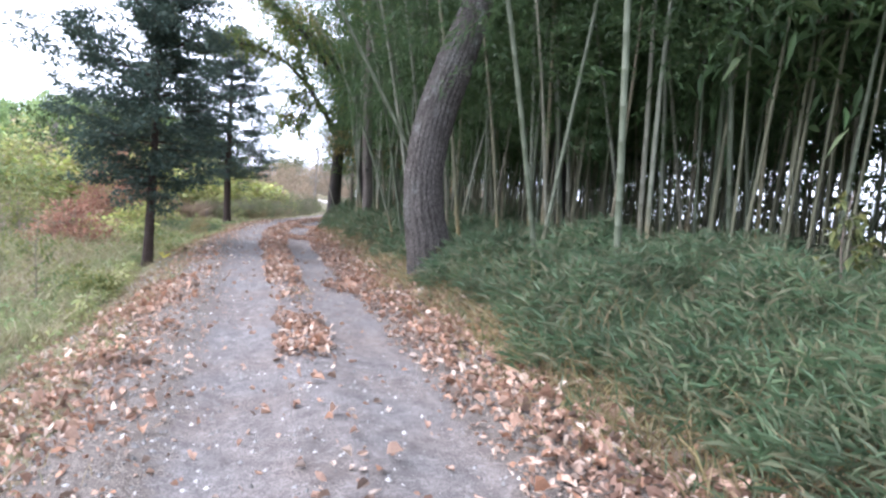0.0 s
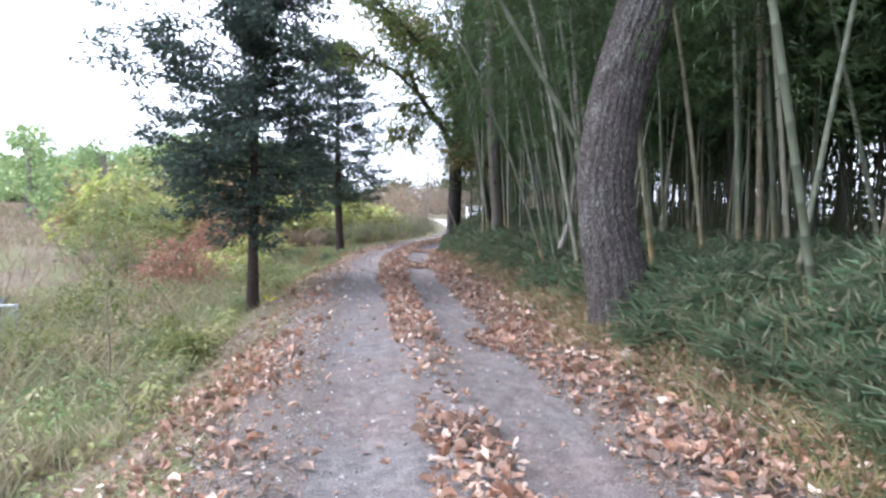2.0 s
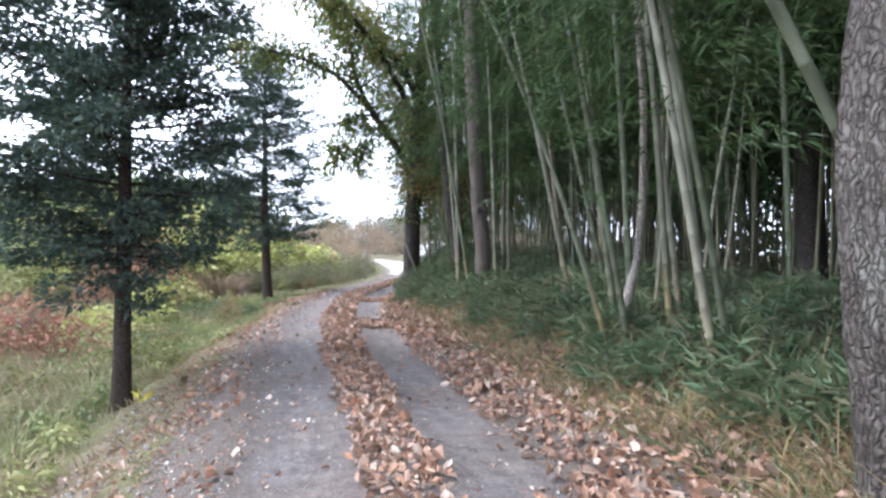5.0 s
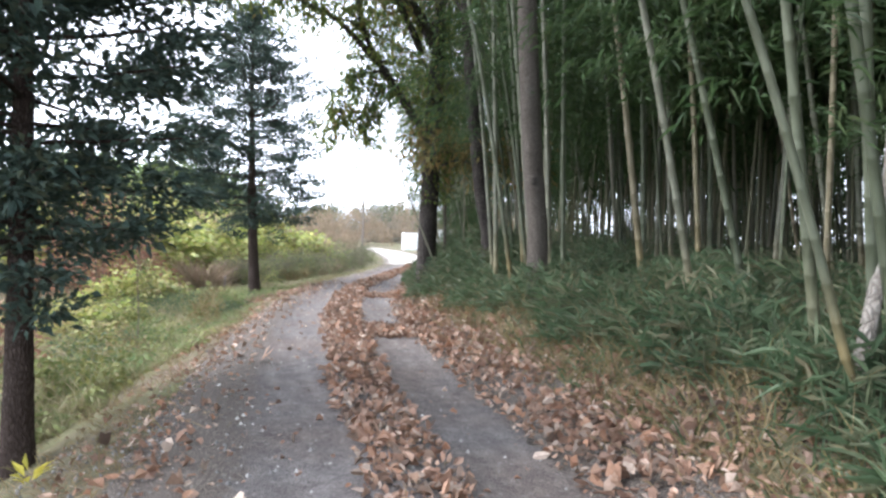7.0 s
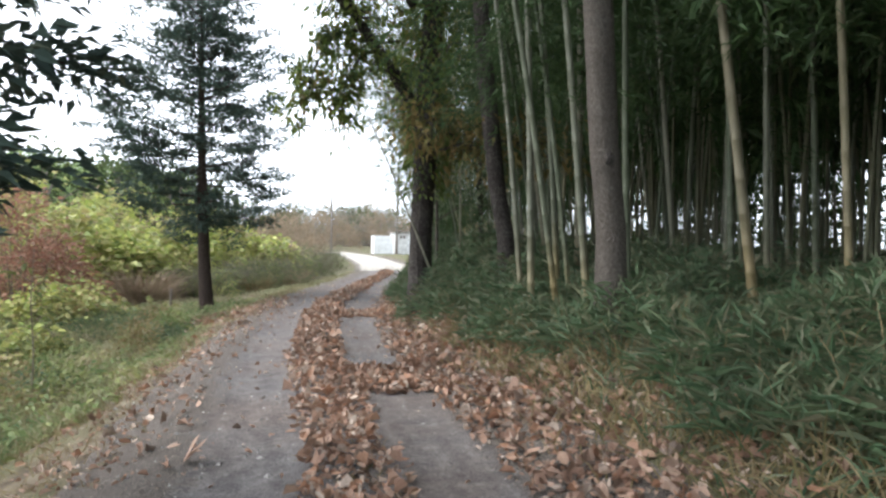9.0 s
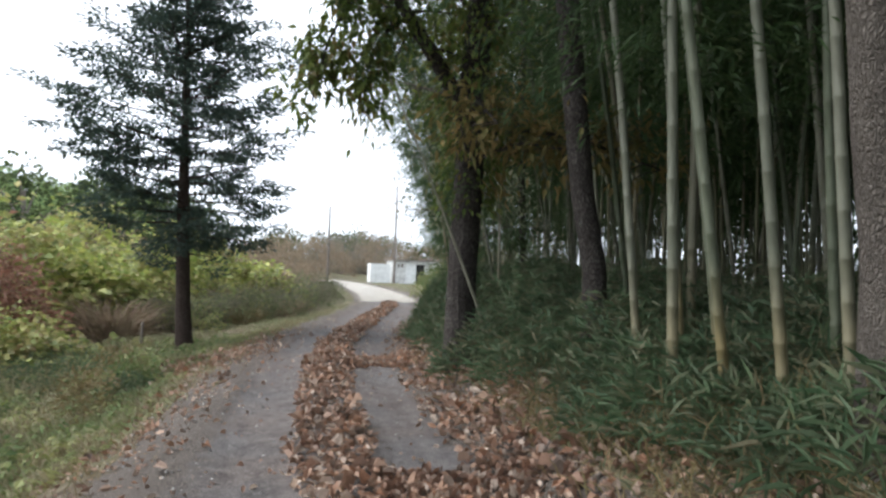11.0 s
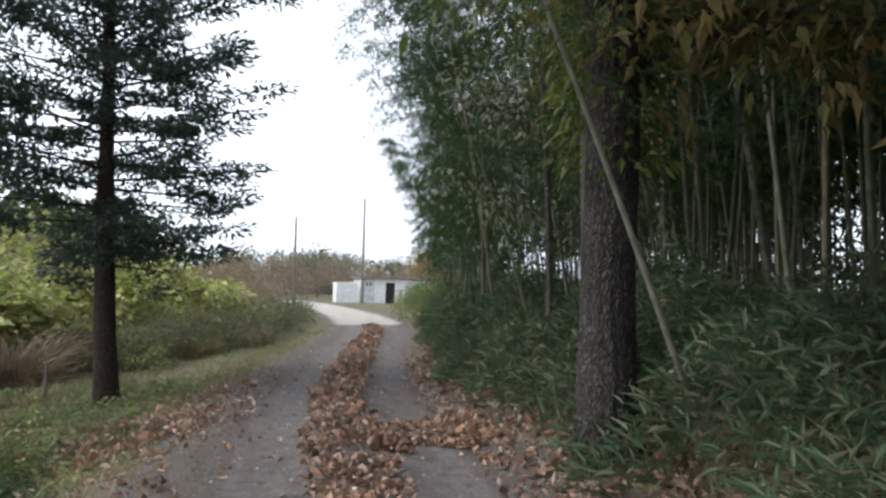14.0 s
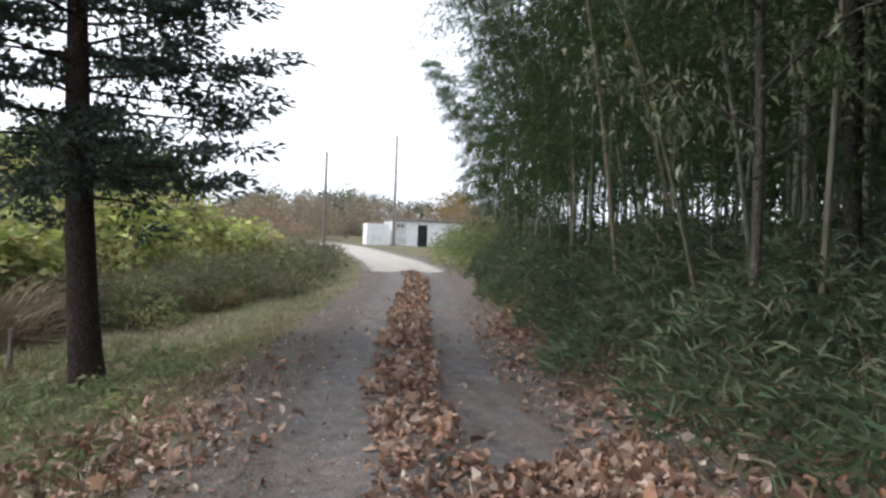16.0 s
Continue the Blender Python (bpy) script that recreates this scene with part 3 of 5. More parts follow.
# ---- verge grasses and dwarf bamboo ----
def tuft(x, y, h, w, upright, lift=0.0):
    n = len(x)
    P = on_land(x, y, -0.02 + lift)
    D = rng.normal(0, 1, (n, 3)) * (1 - upright)
    D[:, 2] = 0.8
    return blades(P, D, h * (0.5 + 0.8 * rng.random(n)), w)


heap = Heap()
x, y, u = scatter(40000, -8.0, -1.5, -1, 33, 0.45)
rim = np.interp(y, [0, 5, 8, 11, 15, 19, 22], [2.7, 2.5, 2.1, 2.0, 2.4, 1.6, 1.3])
ok = (rng.random(len(x)) < np.clip((-u - rim) / 0.7, 0.02, 1)) & patchy(x, y, 0.85, 0.9, 1)
u = u[ok]
heap.add(*tuft(x[ok], y[ok], np.interp(-u, [1.5, 2.5, 4, 7], [0.10, 0.22, 0.42, 0.55]) * (0.6 + 0.5 * wave(x[ok], y[ok], 0.6, 8)) * np.interp(y[ok], [19, 25], [1, 0.3]), 0.012, 0.55))
x, y, u = scatter(9000, -4.5, -1.1, 22, 41, 0.0)
ok = rng.random(len(x)) < np.clip((-u - 1.1) / 0.8, 0.1, 1)
heap.add(*tuft(x[ok], y[ok], 0.16, 0.012, 0.5))
x, y, u = scatter(2400, -8.0, -1.9, -0.5, 31, 0.35)
for cx, cy, cu in zip(x, y, u):
    if -cu < np.interp(cy, [0, 5, 8, 11, 15, 19], [3.0, 2.8, 2.5, 2.5, 2.85, 2.0]):
        continue
    m = int(rng.integers(14, 40))
    a = rng.random(m) * 6.283
    d = np.stack([np.cos(a), np.sin(a), 1.4 + 1.6 * rng.random(m)], -1)
    tall = float(np.interp(-cu, [1.9, 2.6, 3.4, 5], [0.2, 0.36, 0.7, 0.95])) * (0.6 + 0.7 * rng.random()) * float(np.interp(cy, [19, 25], [1, 0.35]))
    q = on_land(cx + rng.normal(0, 0.06, m), cy + rng.normal(0, 0.06, m), -0.02)
    heap.add(*blades(q, d, tall * (0.6 + 0.6 * rng.random(m)), 0.013))
stuff_reeds = Heap()
m = 34000
y = 8 + 100 * rng.random(m) ** 1.3
x = centre(y) - 7.5 - 62 * rng.random(m) ** 1.2
ok = patchy(x, y, 0.8, 3.0, 2)
x, y = x[ok], y[ok]
D = rng.normal(0, 0.45, (len(x), 3))
D[:, 2] = 1
stuff_reeds.add(*blades(on_land(x, y, -0.05), D, (0.5 + 0.7 * rng.random(len(x))) * (0.8 + 0.4 * wave(x, y, 4.0)), 0.013 + 0.0009 * y))
stuff("reed_field", stuff_reeds, M_BROWNSCRUB, "withered brown reeds and grass across the low field", "reeds")
stuff("verge_grass", heap, M_GRASS, "tall mixed green and bleached grass on the open bank", "grass")

heap = Heap()
x, y, u = scatter(2600, -8.0, -1.8, 0, 30, 0.25)
for cx, cy, cu in zip(x, y, u):
    if -cu < np.interp(cy, [0, 5, 8, 11, 15, 19], [2.9, 2.7, 2.4, 2.4, 2.8, 1.9]):
        continue
    m = int(rng.integers(14, 44))
    tall = float(np.interp(-cu, [1.8, 3, 6], [0.12, 0.4, 0.75])) * (0.5 + 0.8 * rng.random()) * float(np.interp(cy, [19, 25], [1, 0.4]))
    f = rng.random(m)
    a = rng.random(m) * 6.283
    r = 0.04 + 0.16 * rng.random(m) * (1.2 - f)
    px, py = cx + r * np.cos(a), cy + r * np.sin(a)
    q = on_land(px, py)
    q[:, 2] += tall * f
    d = np.stack([np.cos(a), np.sin(a), 0.3 * rng.normal(0, 1, m)], -1)
    heap.add(*leaves(q, d, (0.05 + 0.08 * rng.random(m)), 0.028 + 0.02 * rng.random(), 0.2, 0.3))
    heap.add(*blades(on_land(np.array([cx]), np.array([cy]), -0.02), np.array([[0.05, 0.02, 1.0]]), tall * 1.1, 0.009))
stuff("weed_bed", heap, M_WEED, "low leafy weeds among the bank grass", "weeds")

heap = Heap()
x, y, u = scatter(15000, 1.15, 2.5, 0, 36, 0.3)
ok = rng.random(len(x)) < np.exp(-((u - 1.65) / 0.38) ** 2)
heap.add(*tuft(x[ok], y[ok], 0.24, 0.010, 0.3))
a = rng.random(900) * 6.283
r = 0.3 + 0.28 * rng.random(900)
heap.add(*tuft(2.27 + r * np.cos(a), 8.95 + r * np.sin(a), 0.26, 0.011, 0.3))
x, y, u = scatter(19000, -2.7, -0.95, 0, 34, 0.3)
ok = (rng.random(len(x)) < np.exp(-((u + 1.95) / 0.45) ** 2)) & patchy(x, y, 0.75, 0.5, 13)
heap.add(*tuft(x[ok], y[ok], 0.17, 0.007, 0.2))
x, y, u = scatter(5000, -0.25, 0.25, 8, 41)
ok = patchy(x, y, 0.55, 0.8, 9)
heap.add(*tuft(x[ok], y[ok], 0.12, 0.006, 0.2))
x, y, u = scatter(15000, 1.45, 3.2, 0, 20, 0.3)
ok = patchy(x, y, 0.7, 0.6, 11)
heap.add(*tuft(x[ok], y[ok], 0.34, 0.009, 0.35))
stuff("dry_grass", heap, M_STRAW, "limp straw-coloured grass along the track edges", "grass")


def sasa(n, u0, u1, y0, y1, size, near):
    x, y, u = scatter(n, u0, u1, y0, y1, near)
    tall = np.interp(u + np.interp(y, [18, 20.5, 23], [0, 0.55, 0.4]), [1.45, 2.1, 3.0, 6], [0.14, 0.38, 0.50, 0.5]) * (0.75 + 0.55 * wave(x, y, 0.5, 4)) * np.interp(y, [0, 7, 9, 18, 23, 40], [1.3, 1.2, 1, 1.1, 1.9, 2.0])
    ok = (u > np.interp(y, [0, 6, 9, 17, 20, 22, 30], [1.6, 1.7, 1.9, 1.8, 1.5, 1.3, 1.4]) + 0.28 * wave(x, y, 0.6, 6))
    x, y, u, tall = x[ok], y[ok], u[ok], tall[ok]
    P = on_land(x, y) + np.stack([0 * x, 0 * x, tall * (0.25 + 0.75 * rng.random(len(x)) ** 0.6)], -1)
    D = rng.normal(0, 1, (len(x), 3))
    D[:, 0] -= 0.15
    D[:, 2] = 0.75 + 0.6 * rng.normal(0, 1, len(x))
    L = size * (0.65 + 0.7 * rng.random(len(x))) * np.interp(y, [0, 5, 9, 15, 21], [0.62, 0.75, 0.95, 0.95, 0.72])
    return slips(P, D, L, L * np.interp(y, [15, 21], [0.085, 0.115]))


heap = Heap()
heap.add(*sasa(115000, 1.15, 4.2, 0.5, 38, 0.22, 0.1))
heap.add(*sasa(24000, 3.6, 9.0, 1.5, 9.0, 0.22, 0.0))
heap.add(*sasa(26000, 1.4, 4.4, 0.5, 9.0, 0.22, 0.0))
heap.add(*sasa(26000, 3.6, 9.0, 0.5, 40, 0.24, 0.0))
x, y, u = scatter(22000, 1.45, 5.0, 0.5, 36, 0.3)
D = rng.normal(0, 0.55, (len(x), 3))
D[:, 2] = 0.9
heap.add(*blades(on_land(x, y, -0.02), D, np.interp(u, [1.4, 2.2, 5], [0.2, 0.5, 0.6]) * (0.7 + 0.5 * rng.random(len(x))), 0.013))
stuff("dwarf_bamboo", heap, M_SASA, "dense dark green dwarf bamboo covering the grove bank", "bamboo grass")
heap = Heap()
x, y, u = scatter(3500, 1.7, 5.0, 0.5, 34, 0.2)
P = on_land(x, y)
D = rng.normal(0, 0.35, (len(x), 3))
D[:, 2] = 1
heap.add(*blades(P, D, 0.45 + 0.25 * rng.random(len(x)), 0.008))
stuff("dead_stalks", heap, M_STRAW, "thin dry stalks standing in the dwarf bamboo", "stalks")


# ---- bamboo ----
def culm_path(height, bend, n):
    s = np.linspace(0, 1, n)
    return np.stack([bend * s ** 2.6, 0.06 * np.sin(s * 5) * s, height * (s - 0.10 * abs(bend) / 3 * s ** 3)], -1)


def culm_mesh(height, radius, bend, sides=8):
    pts, rad = [], []
    s, gap = 0.0, 0.16
    while s < height:
        r = radius * (1 - 0.82 * (s / height) ** 1.4)
        pts += [s, s + 0.008, s + 0.018]
        rad += [r * 1.0, r * 1.10, r * 0.985]
        s += gap
        gap = min(0.36, gap * 1.12)
    pts, rad = np.clip(np.array(pts) / height, 0, 1), np.array(rad)
    base = culm_path(height, bend, 200)
    k = np.linspace(0, 1, 200)
    path = np.stack([np.interp(pts, k, base[:, j]) for j in range(3)], 1)
    keep = np.concatenate([[True], np.diff(pts) > 1e-4])
    return tube(path[keep], rad[keep], sides), base


def bamboo_leaves(base, height, low, count, per, reach, size):
    heap = Heap()
    n = len(base)
    s = low + (1 - low) * rng.random(count) ** 0.8
    start = np.stack([np.interp(s, np.linspace(0, 1, n), base[:, j]) for j in range(3)], 1)
    a = rng.random(count) * 2 * np.pi
    out = np.stack([np.cos(a), np.sin(a), 0.35 + 0.3 * rng.random(count)], 1)
    length = reach * (0.5 + 0.7 * rng.random(count)) * np.interp(s, [0, low + 0.1, 0.8, 1], [0.5, 1, 0.9, 0.4])
    P, D = [], []
    for _ in range(per):
        f = 0.25 + 0.75 * rng.random(count)
        p = start + out * (length * f)[:, None]
        p[:, 2] -= length * 0.55 * f ** 2
        p += rng.normal(0, 0.06, p.shape)
        d = out * np.array([1, 1, 0]) + rng.normal(0, 0.55, p.shape)
        d[:, 2] -= 0.35
        P.append(p)
        D.append(d)
    P, D = np.concatenate(P), np.concatenate(D)
    L = size * (0.6 + 0.7 * rng.random(len(P)))
    heap.add(*slips(P, D, L, L * 0.125))
    return heap


# kinds: height, radius, bend, lowest leaf, branches, reach
KINDS = [(10.5, 0.034, 1.2, 0.22, 88, 1.2), (11.5, 0.040, 0.7, 0.32, 66, 1.2), (9.0, 0.030, 2.0, 0.20, 92, 1.3),
         (10.0, 0.038, 0.4, 0.38, 58, 1.1), (8.0, 0.024, 2.4, 0.13, 115, 1.0), (7.0, 0.021, 1.6, 0.10, 115, 0.9)]
BAMBOO = []
for hh, rr, bend, low, count, reach in KINDS:
    (V, T), base = culm_mesh(hh, rr, bend)
    BAMBOO.append((mesh_np("culm", V, T, M_BAMBOO, True), bamboo_leaves(base, hh, low, count, 46, reach, 0.122).mesh("foliage", M_BAMBOO_LEAF)))
LABELS = ["tall grey-green bamboo with bare lower culm", "tall grey-green bamboo with bare lower culm", "tall bamboo arching over with a feathery top",
          "straight tall bamboo with bare lower culm", "slim leafy bamboo with foliage hanging low", "slim leafy bamboo with foliage hanging low"]


def bamboo(x, y, kind, turn, lean=(0, 0), scale=1.0):
    m = pose(x, y, float(land(x, y)) - 0.05, lean[0], lean[1], 0) @ pose(0, 0, 0, 0, 0, turn) @ Matrix.Scale(scale, 4)
    b = thing("bamboo", LABELS[kind], "bamboo", m, "bamboo grove")
    link("culm", BAMBOO[kind][0], b)
    link("foliage", BAMBOO[kind][1], b)
    return b


taken = [(2.27, 8.95, 0.6), (2.2, 22.45, 0.5), (2.64, 17.2, 0.45), (2.95, 20.5, 0.45)]
# culms along the edge: place, kind, turn, lean, size
EDGE = [(3.17, 7.43, 0, 180, -12, 1.0), (3.72, 6.43, 3, 180, -5, 1.05), (6.3, 7.9, 1, 180, -8, 1.1), (2.84, 9.53, 0, 180, -9, 0.9), (5.3, 8.6, 3, 180, -3, 1.0), (6.9, 8.1, 0, 180, -3, 1.0),
        (2.62, 9.25, 3, 180, -31, 0.85), (2.41, 10.73, 0, 180, -11, 0.9), (2.62, 10.9, 2, 180, -12, 0.9), (2.75, 11.3, 0, 180, -8, 0.9), (2.34, 12.28, 2, 180, -18, 0.8), (2.5, 12.15, 0, 180, -12, 0.85), (2.79, 12.55, 3, 180, -4, 0.9),
        (4.4, 10.55, 3, 180, -4, 1.0), (4.6, 10.45, 1, 200, -2, 0.9), (5.09, 10.93, 0, 180, -6, 1.0), (5.25, 11.1, 0, 150, -9, 0.9), (3.6, 9.9, 0, 175, -8, 0.8),
        (2.98, 14.57, 0, 180, -13, 0.95), (3.5, 14.56, 3, 180, -14, 0.9), (2.83, 13.04, 3, 180, -9, 0.9), (3.05, 12.35, 3, 180, -6, 0.85), (3.3, 12.6, 0, 160, -8, 0.9), (3.5, 12.55, 3, 180, -7, 0.95), (3.15, 12.75, 2, 190, 5, 0.8), (4.0, 13.3, 2, 20, 8, 0.9),
        (2.7, 19.42, 0, 180, -5, 0.95), (2.64, 18.39, 0, 180, -10, 0.95), (2.86, 18.12, 3, 180, -5, 0.95), (2.98, 17.75, 3, 180, -2, 0.95), (3.1, 19.0, 0, 180, -7, 0.85), (2.55, 18.75, 3, 180, -2, 1.0), (4.0, 17.2, 1, 180, -6, 1.1), (4.4, 16.6, 0, 180, -4, 1.0),
        (2.31, 21.8, 3, 180, -22, 0.5), (3.55, 20.9, 0, 180, -8, 0.9), (3.8, 21.1, 0, 180, -9, 0.9), (3.9, 20.4, 1, 180, -1, 1.1),
        (3.3, 25.6, 2, 180, -15, 0.6), (3.9, 25.7, 2, 180, -11, 0.8), (4.6, 27.5, 2, 180, -13, 0.75), (4.9, 28.6, 2, 180, -12, 0.8), (5.6, 32.0, 2, 180, -12, 0.9), (5.95, 33.5, 2, 180, -14, 0.9), (4.9, 25.6, 0, 160, -5, 0.9), (3.5, 27.0, 0, 180, -9, 0.7)]
for x, y, k, turn, lean, sc in EDGE:
    bamboo(x - 0.45 * math.tan(radians(lean)), y, k, turn, (rng.normal(0, 1.2), lean), sc)
    taken.append((x, y, 0.3))


def free(x, y, gap):
    for a, b, g in taken:
        if (x - a) ** 2 + (y - b) ** 2 < max(g, gap) ** 2:
            return False
    taken.append((x, y, gap))
    return True


count = 0
for _ in range(6000):
    y = 1.0 + 41 * rng.random()
    u = 2.1 + 7.5 * rng.random() ** 1.2
    x = float(centre(y)) + u
    edge = u < 3.2
    if edge and y < 24 and (u < 2.6 or rng.random() < 0.75):
        continue
    if y < 7.6 and x < 5.2 + (7.6 - y) * 0.9:
        continue
    if not free(x, y, 0.34 if not edge else 0.45):
        continue
    if y > 23 and u < 3.6:
        kind, turn, lean = int(rng.choice([4, 5, 2, 0], p=[0.4, 0.25, 0.2, 0.15])), rng.normal(180, 35), -4 + rng.normal(0, 3)
    else:
        kind, turn, lean = int(rng.choice([0, 1, 2, 3])), rng.normal(180, 70), rng.normal(-2, 4)
    bamboo(x, y, kind, turn, (rng.normal(0, 3.5), lean), 0.68 + 0.36 * rng.random())
    count += 1
    if count >= 190:
        break

heap, crown = Heap(), Heap()
for k in range(980):
    y = -9 + 56 * rng.random() ** 1.15
    u = (11 if y < 3 else 5.4) + (24 if y < 13 else 14) * rng.random()
    if y > 24 and rng.random() < 0.3:
        continue
    x = float(centre(y)) + u
    hh = 9 + 3 * rng.random()
    base = culm_path(hh, rng.normal(0, 1.0), 9)
    a = rng.random() * 6.3
    base = np.stack([base[:, 0] * np.cos(a), base[:, 0] * np.sin(a), base[:, 2]], -1) + np.array([x, y, float(land(x, y)) - 0.1])
    base[:, 0] += (base[:, 2] - base[0, 2]) * rng.normal(0, 0.05)
    heap.add(*tube(base, (0.024 + 0.02 * rng.random()) * np.linspace(1, 0.25, 9), 5))
    n = 280
    s = 0.31 + 0.69 * rng.random(n)
    P = np.stack([np.interp(s, np.linspace(0, 1, 9), base[:, j]) for j in range(3)], 1) + rng.normal(0, 0.55, (n, 3))
    crown.add(*slips(P, rng.normal(0, 1, (n, 3)) + np.array([0, 0, -0.4]), 0.38, 0.095))
# extra leaf layer overhead, mostly unseen, added to block sky light from above
n = 48000
y = -6 + 40 * rng.random(n) ** 1.1
u = np.interp(y, [-6, 3, 8, 50], [7, 6.5, 2.6, 2.6]) + 13 * rng.random(n)
P = np.stack([centre(y) + u, y, land(centre(y) + u, y) + np.interp(u, [2.6, 4.5], [6.2, 5.2]) + 5 * rng.random(n) + 0.8 * wave(u, y, 1.2)], -1)
crown.add(*slips(P, rng.normal(0, 1, (n, 3)) + np.array([0, 0, -0.5]), 0.38, 0.09))
# second added layer, lower, to shade the nearer part of the grove
n = 45000
y = -4 + 25 * rng.random(n)
u = np.interp(y, [-4, 4, 8, 21], [6.5, 5.0, 2.6, 2.6]) + 8 * rng.random(n)
P = np.stack([centre(y) + u, y, land(centre(y) + u, y) + 4.9 + 2.2 * rng.random(n) + 0.6 * wave(u, y, 1.5, 3)], -1)
crown.add(*slips(P, rng.normal(0, 1, (n, 3)) * np.array([1, 1, 0.5]) + np.array([0, 0, -0.3]), 0.30, 0.06))
# hanging foliage behind the oak, thickened to darken the grove's interior
n = 60000
y = 1 + 22 * rng.random(n)
u = np.interp(y, [1, 6, 10, 23], [7.5, 4.8, 3.0, 2.8]) + 7 * rng.random(n) ** 1.15
P = np.stack([centre(y) + u, y, land(centre(y) + u, y) + 2.9 + 2.4 * rng.random(n) + 0.7 * wave(u, y, 1.1, 7)], -1)
crown.add(*slips(P, rng.normal(0, 1, (n, 3)) * np.array([1, 1, 0.4]) + np.array([0, 0, -0.3]), 0.17, 0.03))
# shrubs that close the grove's far side and its far end, above the litter and under the canopy; added as a screen
# against light from beyond
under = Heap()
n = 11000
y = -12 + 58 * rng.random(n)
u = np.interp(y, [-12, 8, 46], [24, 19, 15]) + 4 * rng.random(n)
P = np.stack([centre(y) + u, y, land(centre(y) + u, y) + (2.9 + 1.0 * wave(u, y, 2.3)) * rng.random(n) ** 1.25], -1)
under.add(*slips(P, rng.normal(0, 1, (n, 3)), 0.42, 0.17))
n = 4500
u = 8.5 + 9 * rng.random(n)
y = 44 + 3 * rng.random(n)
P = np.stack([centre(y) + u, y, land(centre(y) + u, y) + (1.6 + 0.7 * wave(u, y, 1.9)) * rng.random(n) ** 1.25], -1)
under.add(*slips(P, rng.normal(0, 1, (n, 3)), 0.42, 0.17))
thicket = thing("bamboo_thicket", "deep shaded bamboo grove of crowded culms", "bamboo", pose(0, 0, 0), kind="stuff")
link("culms", heap.mesh("culms", M_BAMBOO, True), thicket)
link("canopy_with_shade_layers", crown.mesh("canopy_with_shade_layers", M_BAMBOO_LEAF), thicket)
link("undergrowth_screen", under.mesh("undergrowth_screen", M_FAR_DARK), thicket)


# ---- trees ----
def ridged(depth, ridges, seed):
    def f(path, th):
        z = path[:, 2][:, None]
        a = th[None, :] * ridges / 2
        w = np.sin(a * 2 + 1.4 * np.sin(z * 5 + seed) + np.sin(th[None] * 3 + z * 2.3)) + 0.8 * np.sin(a * 3.7 + z * 11 + seed) * np.sin(z * 17 + a)
        return depth * w + 0.05 * np.sin(2 * th[None] + z * 1.1 + seed)
    return f


def flare(path, radii, amount=0.45, height=0.35):
    z = path[:, 2] - path[0, 2]
    return radii * (1 + amount * np.exp(-z / height))


def limb(tree, bark, leaf_mat, pts, r0, r1, sides=8, twigs=0, leaf_size=0.1, leaf_n=0, spread=0.5):
    """A limb of a tree, with twigs and leaves along its outer two thirds."""
    path = curve_points(pts, 26)
    heap, heap_leaf = Heap(), Heap()
    heap.add(*tube(path, np.linspace(r0, r1, 26), sides))
    for _ in range(twigs):
        k = int(rng.integers(6, 26))
        p = path[k]
        d = unit(rng.normal(0, 1, 3) * np.array([1, 1, 0.7]) + np.array([0, 0, 0.1]))
        ln = spread * (0.6 + 0.9 * rng.random())
        tw = np.stack([p, p + d * ln * 0.5, p + d * ln + np.array([0, 0, -0.15 * ln])])
        heap.add(*tube(curve_points(tw, 6), np.linspace(r1 * 0.7, r1 * 0.2, 6), 4))
        n = leaf_n
        q = p + d * (ln * (0.3 + 0.8 * rng.random((n, 1)))) + rng.normal(0, spread * 0.28, (n, 3))
        dd = rng.normal(0, 0.8, (n, 3)) + d * 0.6
        dd[:, 2] -= 0.5
        L = leaf_size * (0.6 + 0.7 * rng.random(n))
        heap_leaf.add(*leaves(q, dd, L, L * 0.42, 0.2, 0.25))
    wood = link("limb", heap.mesh("limb", bark, True), tree)
    if heap_leaf.v:
        link("foliage", heap_leaf.mesh("foliage", leaf_mat), wood)


def trunk_mesh(pts, radii, sides, rings, depth, ridges, material, fl=0.4):
    path = curve_points(np.column_stack([np.asarray(pts, float), radii]), rings)
    V, T = tube(path[:, :3], flare(path[:, :3], path[:, 3], fl), sides, ridged(depth, ridges, 1.7))
    return mesh_np("trunk", V, T, material, True)


# leaning oak beside the track
oak = thing("oak_tree", "leaning oak with thick furrowed grey bark and lichen", "tree", pose(2.27, 8.95, float(land(2.27, 8.95)) - 0.06))
pts = [(0.10, 0, 0), (0.02, 0, 0.3), (-0.12, 0, 0.85), (-0.18, 0.02, 1.4), (-0.13, 0.04, 1.95), (-0.03, 0.06, 2.4), (0.14, 0.1, 3.0), (0.40, 0.2, 3.8), (0.7, 0.4, 5.6), (0.8, 0.6, 7.6)]
link("trunk", trunk_mesh(pts, [0.30, 0.295, 0.28, 0.265, 0.258, 0.255, 0.245, 0.20, 0.14, 0.06], 96, 300, 0.036, 22, M_BARK_OAK, 0.28), oak)
